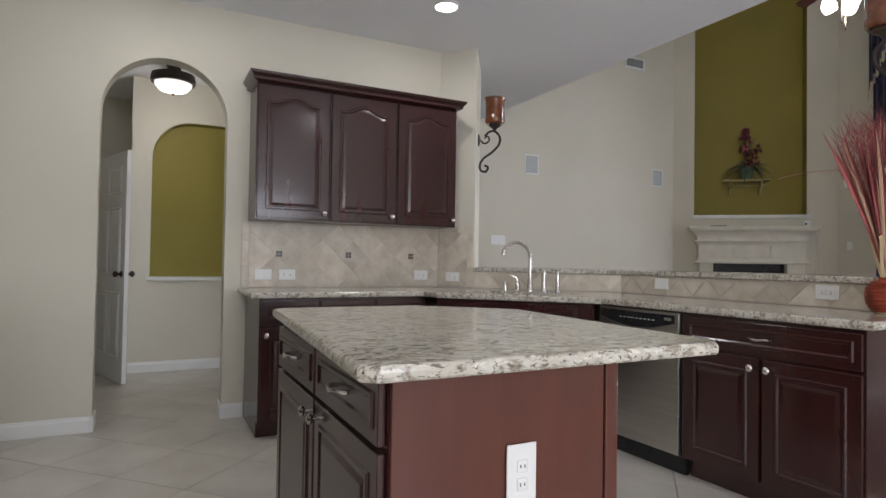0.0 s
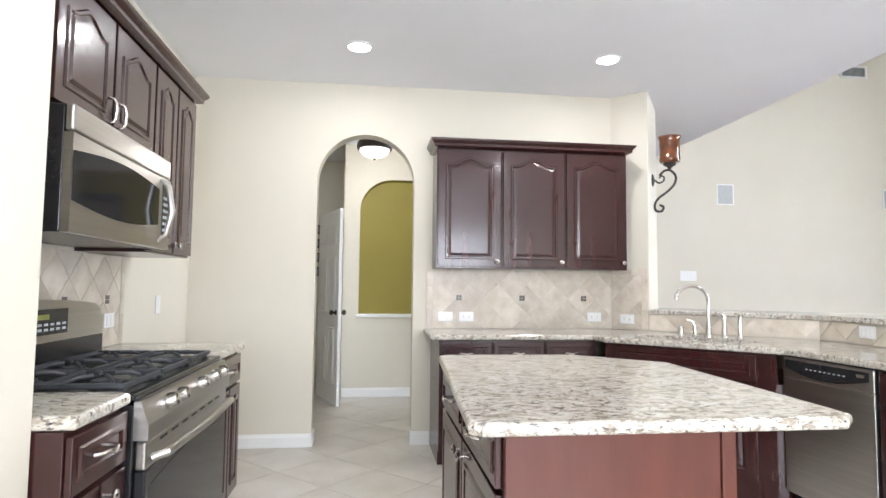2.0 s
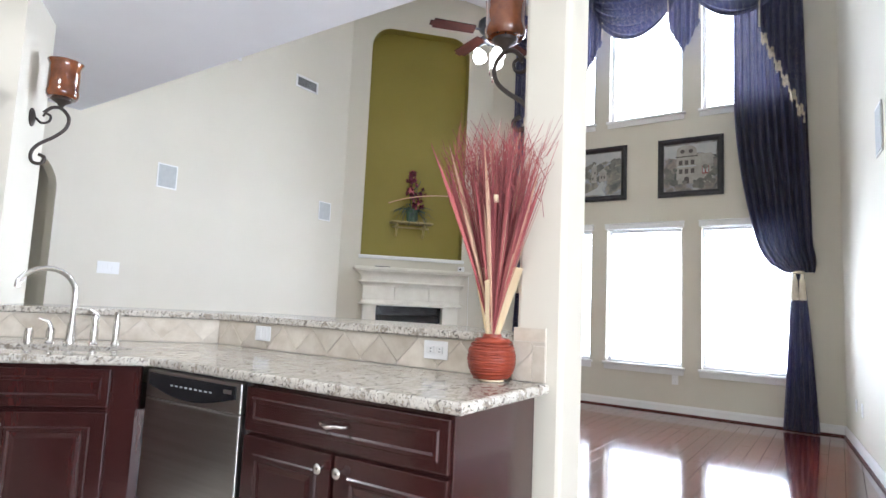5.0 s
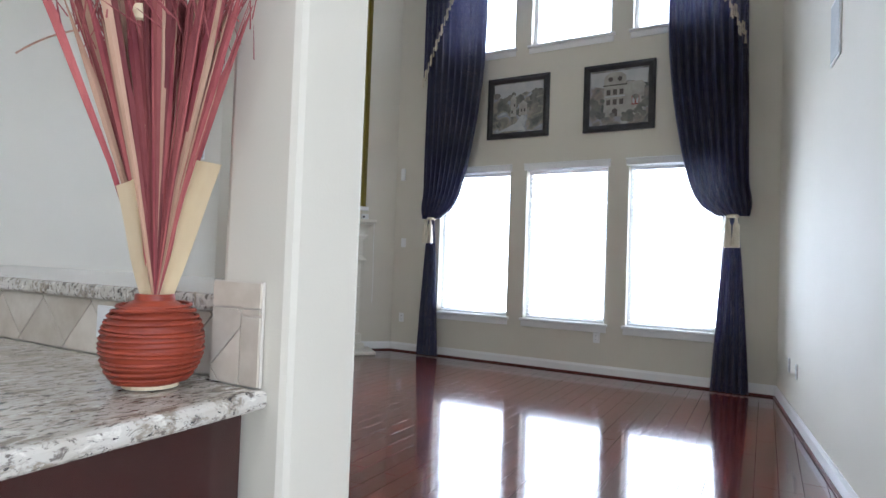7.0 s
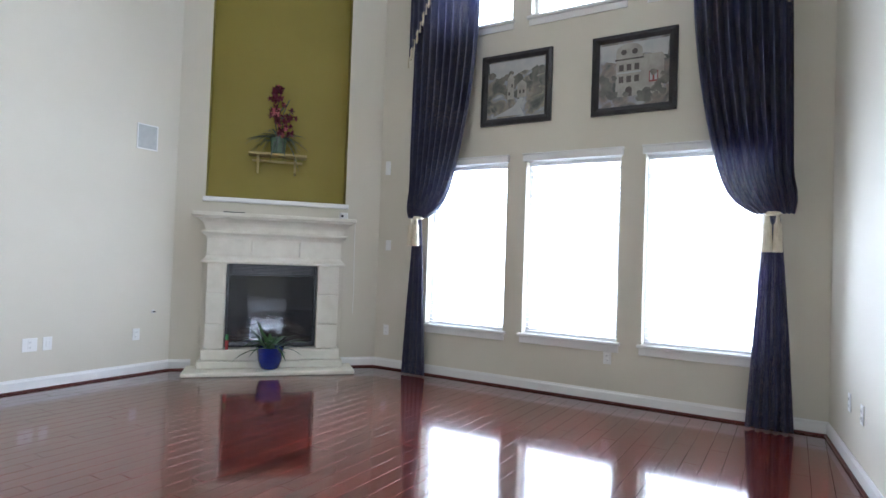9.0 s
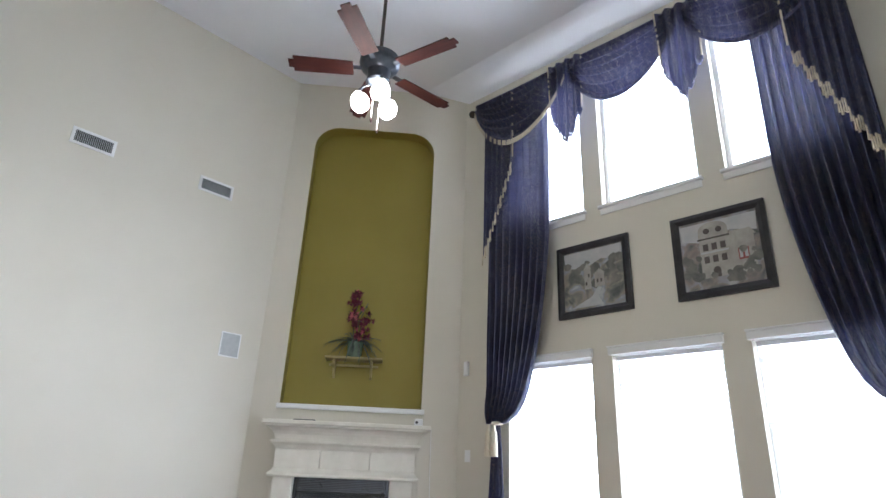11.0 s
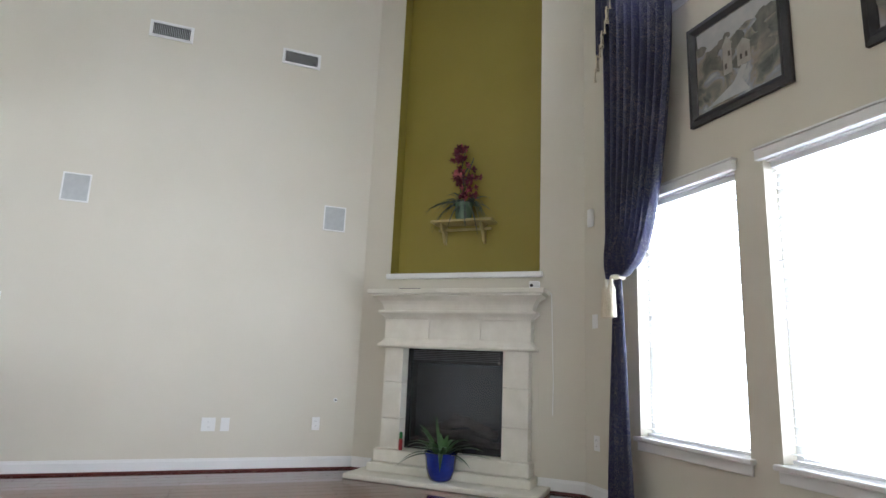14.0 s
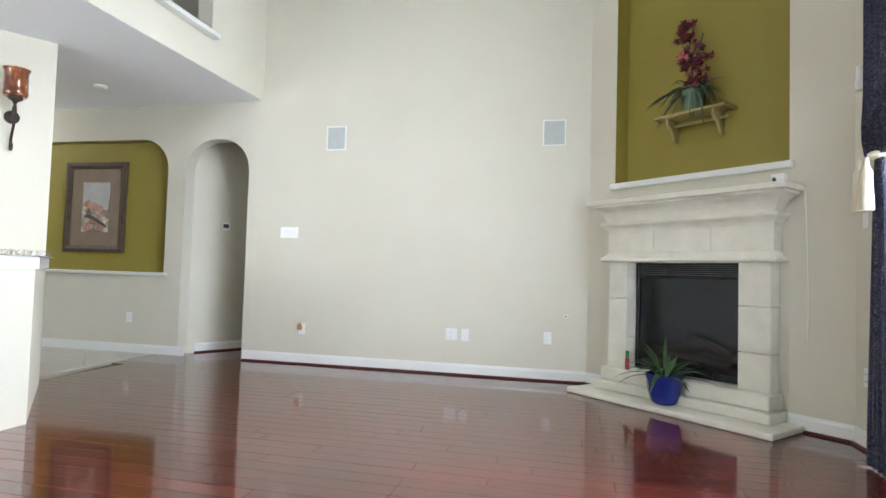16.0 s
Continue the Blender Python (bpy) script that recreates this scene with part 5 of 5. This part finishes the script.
outlet(kback(1.60, 1.0), "white horizontal outlet plate on the backsplash", "switch", w=.118, h=.075)
outlet(kback(1.77, 1.0), "white horizontal outlet plate on the backsplash", w=.118, h=.075)
outlet(kback(2.84, 1.0), "white horizontal outlet plate on the backsplash", w=.118, h=.075)
outlet(along(3.09, 4.522, 1, -1, .99), "white horizontal outlet plate beside the sink", w=.118, h=.075)
outlet(along(4.019, 3.20, 0, -1, .985), "white horizontal outlet plate on the bar backsplash", "switch", w=.118, h=.075)
outlet(along(4.019, 2.11, 0, -1, .985), "white horizontal outlet plate on the bar backsplash", w=.118, h=.075)
outlet(along(-.366, 3.26, 0, 1, 1.04), "white horizontal outlet plate beside the stove", "switch", w=.118, h=.075)
outlet(along(-.38, 4.0, 0, 1, 1.10), "white tall switch plate on the side wall", "switch")

# ---- lamps ----
for x, y in ((.90, 3.86), (2.64, 3.82), (2.64, 1.2), (.90, 1.2)):
    c = thing("recessed_light", "lit white recessed ceiling light", "ceiling light", pose(x, y, K - .004), group="recessed lights")
    part("trim_ring", lathe([(.092, -.001), (.092, -.008), (.078, -.012), (.072, -.004), (.072, -.001)], 28), WHITE, c, smooth=True)
    part("lit_lens", lathe([(.071, -.0015), (.071, -.006), (.03, -.009)], 24), CANLIT, c, "glowing lens")
    lamp("recessed_lamp", 'AREA', 9, (x, y, K - .03), (x, y, 0), .12, color=(1, .95, .88))
hl = thing("hall_ceiling_light", "lit frosted bowl ceiling light with bronze rim in the hall", "ceiling light", pose(1.02, 5.93, K - .13))
part("rim", lathe([(.06, .125), (.06, .02), (.10, 0), (.175, -.012), (.185, -.055), (.178, -.088), (.155, -.09), (.14, -.07)], 28), BRONZE, hl, smooth=True)
part("bowl", lathe([(.153, -.075), (.148, -.11), (.11, -.15), (.05, -.168), (.006, -.172)], 28), GLOBE, hl, "frosted glass bowl", smooth=True)
part("finial", lathe([(.012, -.172), (.016, -.182), (.006, -.20)], 12), BRONZE, hl, smooth=True)
lamp("hall_lamp", 'POINT', 13, (1.02, 5.93, K - .43), size=.1, color=(1, .93, .82))
sd = thing("smoke_detector", "round white smoke detector on the hall ceiling", "detector", pose(3.0, 5.9, K - .004))
part("body", lathe([(.065, -.001), (.065, -.02), (.05, -.035), (.01, -.038)], 22), PLASTIC, sd, smooth=True)

# wall sconce on the wall end by the bar
def curl(pts, n=5):
    """A smooth line through the points."""
    p = [Vector(q) for q in pts]
    p = [p[0] * 2 - p[1]] + p + [p[-1] * 2 - p[-2]]
    out = []
    for a, b, c, d_ in zip(p, p[1:], p[2:], p[3:]):
        for i in range(n):
            t = i / n
            out.append(.5 * (2 * b + (c - a) * t + (2 * a - 5 * b + 4 * c - d_) * t * t + (3 * b - a - 3 * c + d_) * t ** 3))
    return out + [p[-2]]


def sconce(m):
    s = thing("wall_sconce", "amber glass candle sconce on a scrolled iron bracket", "sconce", m, group="amber sconces")
    part("back_plate", lathe([(.045, 0), (.045, .008), (.03, .014), (.008, .02)], 18, m=pose(0, 0, 0, 90)), BRONZE, s, smooth=True)
    up = [(0, -.02, 0), (0, -.045, -.022), (0, -.075, -.012), (0, -.082, .015), (0, -.062, .028), (0, -.05, .012)]
    part("arm", tube(curl(up), .006, 8), BRONZE, s, smooth=True)
    sc = [(0, -.05, .03), (0, -.085, .062), (0, -.125, .062), (0, -.158, .02), (0, -.150, -.035), (0, -.105, -.085), (0, -.045, -.13), (0, -.018, -.175), (0, -.025, -.218), (0, -.062, -.225), (0, -.075, -.195), (0, -.05, -.18)]
    part("scroll", tube(curl(sc), .0085, 8), BRONZE, s, smooth=True)
    part("stem", tube([(0, -.12, .06), (0, -.12, .082)], .009, 8), BRONZE, s, smooth=True)
    part("cup", lathe([(.01, .07), (.018, .085), (.042, .10), (.045, .11), (.01, .108)], 18, m=Matrix.Translation((0, -.12, 0))), BRONZE, s, smooth=True)
    part("glass_shade", lathe([(.04, .111), (.062, .114), (.070, .125), (.073, .142), (.070, .156), (.069, .272), (.073, .286), (.080, .300), (.076, .300), (.066, .284), (.064, .15), (.05, .125)], 32, m=Matrix.Translation((0, -.12, 0))), AMBER, s, "amber brown glass cylinder", smooth=True)
    part("candle", lathe([(.03, .112), (.03, .24), (.005, .245)], 14, m=Matrix.Translation((0, -.12, 0))), CANDLE, s)
    return s


sconce(along(3.38, 4.645, .32, .48, 2.165) @ Matrix.Scale(1.2, 4))
# the twin on the living room side of the column
sconce(along(4.10, 1.742, -1, 0, 2.165) @ Matrix.Scale(1.2, 4))

# ---- vase with dried reeds ----
rg = random.Random(21)
vs_ = thing("reed_vase", "woven red rattan vase with tall dried red reeds on the counter", "vase", pose(3.888, 1.777, .906) @ Matrix.Scale(.76, 4))
bm = bmesh.new()
part("vase_body", lathe([(.05, 0), (.055, .006), (.085, .03), (.108, .075), (.112, .11), (.10, .155), (.07, .19), (.045, .205), (.043, .22), (.035, .22), (.03, .18)], 32), RATTAN, vs_, smooth=True)
for k in range(15):
    z = .018 + k * .0125
    r = .112 * math.sqrt(max(.2, 1 - ((z - .105) / .125) ** 2)) + .0005
    t_ = rg.uniform(-.006, .006)
    part("rattan_coil", tube([(r * math.cos(a), r * math.sin(a), z + t_ * math.sin(a + k)) for a in [2 * math.pi * i / 24 for i in range(25)]], .0045, 5), RATTAN, vs_)
part("foot_ring", lathe([(.05, 0), (.062, .002), (.06, .012), (.05, .014)], 24), RAFFIA, vs_)
for lean, turn, hh, w in ((-.16, -30, .34, .046), (.24, -25, .36, .05), (.03, 70, .20, .036), (-.30, 40, .30, .03)):
    bm = bmesh.new()
    rows = []
    for i in range(8):
        f = i / 7
        rows.append([bm.verts.new((w * (.55 + .45 * f) * c_ , .012 * c_ * c_ + .006 * math.sin(f * 5), .20 + hh * f + .006 * c_)) for c_ in (-1, -.5, 0, .5, 1)])
    for p, q in zip(rows, rows[1:]):
        for i in range(4):
            bm.faces.new((p[i], p[i + 1], q[i + 1], q[i]))
    bmesh.ops.solidify(bm, geom=bm.faces[:], thickness=.003)
    husk = part("husk", bm, RAFFIA, vs_, "pale cream dried husk", smooth=True)
    husk.matrix_basis = pose(0, 0, 0, 0, 0, turn - 30) @ pose(-.19 * math.sin(lean), 0, 0, 0, math.degrees(lean), 0)
part("bead", lathe([(.002, -.022), (.016, -.016), (.022, 0), (.016, .016), (.002, .022)], 16, m=Matrix.Translation((-.10, -.05, .85))), RAFFIA, vs_, "round cream seed head", smooth=True)
part("bead_stem", tube([(0, 0, .2), (-.05, -.02, .5), (-.10, -.05, .83)], .002, 5), STRAW, vs_)
for k in range(230):
    a = rg.uniform(0, 2 * math.pi)
    sp = abs(rg.gauss(.16, .085))
    h = rg.uniform(.62, 1.02)
    bx, by = sp * math.cos(a) * h, sp * math.sin(a) * h
    if bx > .12:
        bx = .12 - rg.uniform(0, .06)
    bend = rg.uniform(-.035, .035)
    pts = [(0, 0, .19), (bx * .3 + bend * .3, by * .3, .19 + h * .35), (bx * .68 + bend * .5, by * .68, .19 + h * .7), (bx + bend, by, .19 + h * .97)]
    flat = rg.random()
    rad = [.003, .0065, .0105, .001] if flat < .6 else [.002, .002, .002, .001]
    part("reed", tube(pts, rad, 5), STRAW if rg.random() < .25 else REED, vs_)
for k in range(620):
    a = rg.uniform(0, 2 * math.pi)
    r0, z0 = rg.uniform(.03, .24), rg.uniform(.72, 1.06)
    p0 = Vector((min(.10, r0 * math.cos(a)), r0 * math.sin(a), z0 + .05))
    p1 = p0 + Vector((rg.uniform(-.07, .04), rg.uniform(-.10, .10), rg.uniform(.05, .18)))
    p1.x = min(p1.x, .13)
    bm = tube([p0, (p0 + p1) / 2 + Vector((0, 0, .01)), p1], [.0018, .0013, .0006], 4) if k == 0 else tube([p0, (p0 + p1) / 2, p1], [.0018, .0013, .0006], 4, bm)
tagged(part("twig_spray", bm, REED, vs_), kind="stuff")
part("long_twig", tube([(-.03, .10 + .56 * f, .86 + .16 * f - .13 * f * f) for f in [i / 12 for i in range(13)]], .0028, 5), STRAW, vs_)

# ---- hall ----
dr = thing("door_1", "open white six panel interior door in the hall", "door", along(.71, 6.05, -.27, .72), kind="structure")
part("leaf", box(0, .76, 0, .035, .01, 2.04, .003), WHITE, dr)
for x0, x1 in ((.10, .345), (.415, .66)):
    for z0, z1 in ((.22, .80), (.95, 1.55), (1.67, 1.92)):
        for y in (-.0005,):
            bm = bmesh.new()
            rs = []
            for ins, dd in ((0, 0), (.008, .0006 - .006), (.02, -.001), (.045, -.007)):
                rs.append([bm.verts.new(p) for p in ((x0 + ins, y + dd, z0 + ins), (x1 - ins, y + dd, z0 + ins), (x1 - ins, y + dd, z1 - ins), (x0 + ins, y + dd, z1 - ins))])
            for p, q in zip(rs, rs[1:]):
                for i in range(4):
                    bm.faces.new((p[i], p[(i + 1) % 4], q[(i + 1) % 4], q[i]))
            bm.faces.new(rs[-1])
            part("panel", bm.copy(), WHITE, dr)
            bm.transform(Matrix.Translation((0, .036, 0)) @ Matrix.Scale(-1, 4, (0, 1, 0)))
            part("panel", bm, WHITE, dr)
for sy in (-1, 1):
    part("door_knob", lathe([(.028, 0), (.028, .006), (.012, .012), (.012, .03), (.026, .042), (.028, .055), (.015, .068)], 16, m=pose(.065, -.001 if sy < 0 else .036, .96, 90 * -sy)), BRONZE, dr, "dark bronze knob", smooth=True)
for k, z in enumerate((1.42, 1.60, 1.78, 1.96)):
    o = thing("small_picture", "small dark framed photograph on the hall wall", "picture", along(.29, 7.6, 1, 0, z), group="hall photographs")
    part("frame", box(-.06, .06, -.018, -.002, -.06, .06, .003), FRAME, o)
    part("print", box(-.04, .04, -.0205, -.0185, -.04, .04), art1, o)

# ---- backsplash tiles ----


def clip(poly, x0, x1, y0, y1):
    for ax, lim, sg in ((0, x0, 1), (0, x1, -1), (1, y0, 1), (1, y1, -1)):
        out = []
        for i, p in enumerate(poly):
            q = poly[(i + 1) % len(poly)]
            a, b = sg * (p[ax] - lim), sg * (q[ax] - lim)
            if a >= 0:
                out.append(p)
            if a * b < 0:
                t = a / (a - b)
                out.append((p[0] + t * (q[0] - p[0]), p[1] + t * (q[1] - p[1])))
        poly = out
        if len(poly) < 3:
            return []
    return poly


def area(p):
    return abs(sum(p[i][0] * p[(i + 1) % len(p)][1] - p[(i + 1) % len(p)][0] * p[i][1] for i in range(len(p)))) / 2


def splash(label, m, w, z0, z1, border_top=True, mosaics=(), size=.165, border=.05, ends=(False, False)):
    g = solid("backsplash", box(0, w, -.007, -.001, z0, z1), GROUT, label, "backsplash", m)
    gap = .0022
    ztop = z1 - (border if border_top else 0)
    x0, x1 = (border if ends[0] else 0), w - (border if ends[1] else 0)
    n = int((w + z1) / (size * 1.414)) + 3
    for i in range(-n, n + 1):
        for j in range(-n, n + 1):
            cx, cz = (i + j) * size * .7071, z0 + .12 + (i - j) * size * .7071
            h = size * .7071 - gap
            pl_ = clip([(cx - h, cz), (cx, cz - h), (cx + h, cz), (cx, cz + h)], x0 + gap, x1 - gap, z0 + gap, ztop - gap)
            if pl_ and area(pl_) > 2e-4:
                part("tile", plate(pl_, -.0115, -.0072), TILE, g)
    strips = []
    if border_top:
        k = 0.
        while k < w:
            strips.append((k, min(k + size, w), ztop, z1))
            k += size
    for e, (a, b) in zip(ends, ((0, border), (w - border, w))):
        if e:
            k = z0
            while k < ztop:
                strips.append((a, b, k, min(k + size, ztop)))
                k += size
    for a, b, c, d_ in strips:
        if b - a > .01 and d_ - c > .01:
            part("tile", box(a + gap, b - gap, -.0115, -.0072, c + gap, d_ - gap), TILE, g)
    for x, z in mosaics:
        part("mosaic_inset", box(x - .024, x + .024, -.0125, -.0116, z - .024, z + .024), GROUT, g)
        for a in (-1, 1):
            for b in (-1, 1):
                part("mosaic_chip", box(x + a * .0115 - .0105, x + a * .0115 + .0105, -.0145, -.0126, z + b * .0115 - .0105, z + b * .0115 + .0105), MOSAIC, g, "dark slate mosaic chip")
    return g


splash("beige travertine diamond tile backsplash on the back wall", along(1.45, 4.62, 1, 0), 1.545, .906, 1.379, False, [(.26, 1.15), (.78, 1.15), (1.30, 1.15)], ends=(True, False))
splash("beige travertine diamond tile backsplash beside the window opening", along(3.003, 4.615, 1, -1), .30, .906, 1.40, True, ends=(False, True))
splash("low beige travertine diamond tile strip behind the sink", along(3.222, 4.398, 1, -1), 1.14, .906, 1.034, False, size=.15)
splash("low beige travertine diamond tile strip behind the bar counter", along(4.03, 3.585, 0, -1), 1.86, .906, 1.034, False, size=.15)
splash("beige travertine tile end piece against the column", along(3.998, 1.744, 0, -1), .13, .906, 1.10, True, ends=(False, True), size=.13)
splash("beige travertine diamond tile backsplash behind the stove", along(-.378, 1.56, 0, 1), 1.89, .906, 1.384, False, [(1.25, 1.15), (1.68, 1.15)], ends=(False, True))

# ---- floors ----
S = .45
for i in range(-14, 26):
    for j in range(-22, 20):
        cx, cy = (i + j) * S * .7071 + .1, (i - j) * S * .7071 + .2
        h = S * .7071 - .003
        pl_ = clip([(cx - h, cy), (cx, cy - h), (cx + h, cy), (cx, cy + h)], -.38, 4.055 if cy < 4.2 else 3.24, -2.6, 7.6)
        if pl_ and area(pl_) > .003:
            part("floor_tile", prism(pl_, -.011, -.001), FTILE, floor)
rg = random.Random(4)
PW = .118
plank_cache = {}


def plank(L_):
    key = round(L_, 2)
    if key not in plank_cache:
        bm = bmesh.new()
        c = .0019
        lo = [bm.verts.new(p) for p in ((.0006, .0006, -.010), (key - .0006, .0006, -.010), (key - .0006, PW - .0006, -.010), (.0006, PW - .0006, -.010))]
        md_ = [bm.verts.new(p) for p in ((.0006, .0006, -.0014), (key - .0006, .0006, -.0014), (key - .0006, PW - .0006, -.0014), (.0006, PW - .0006, -.0014))]
        hi = [bm.verts.new(p) for p in ((c, c, 0), (key - c, c, 0), (key - c, PW - c, 0), (c, PW - c, 0))]
        for p, q in ((lo, md_), (md_, hi)):
            for k in range(4):
                bm.faces.new((p[k], p[(k + 1) % 4], q[(k + 1) % 4], q[k]))
        bm.faces.new(hi)
        plank_cache[key] = mesh("plank", bm, WOOD)
    return plank_cache[key]


y = .02
while y < 9.0:
    if y > 6.75:
        x, xe = 3.26, 4.5
    else:
        x = 4.065 if y < 4.1 else (3.30 if y > 5.9 else 3.45 if y > 4.85 else 4.0 - (y - 4.1) * .7)
        xe = 9.66 if y < 5.1 else 9.66 - (y - 5.1) * 1.0
    first = True
    while x < xe - .05:
        L_ = rg.choice((1.0, 1.2, 1.4)) if not first else rg.choice((.4, .6, .8, 1.0))
        first = False
        L_ = min(L_, xe - x)
        ob = new("plank", plank(L_))
        ob.parent = floor_living
        ob.matrix_basis = pose(x, y, 0, rg.uniform(-.13, .13), rg.uniform(-.015, .015), 0)
        x += L_
    y += PW
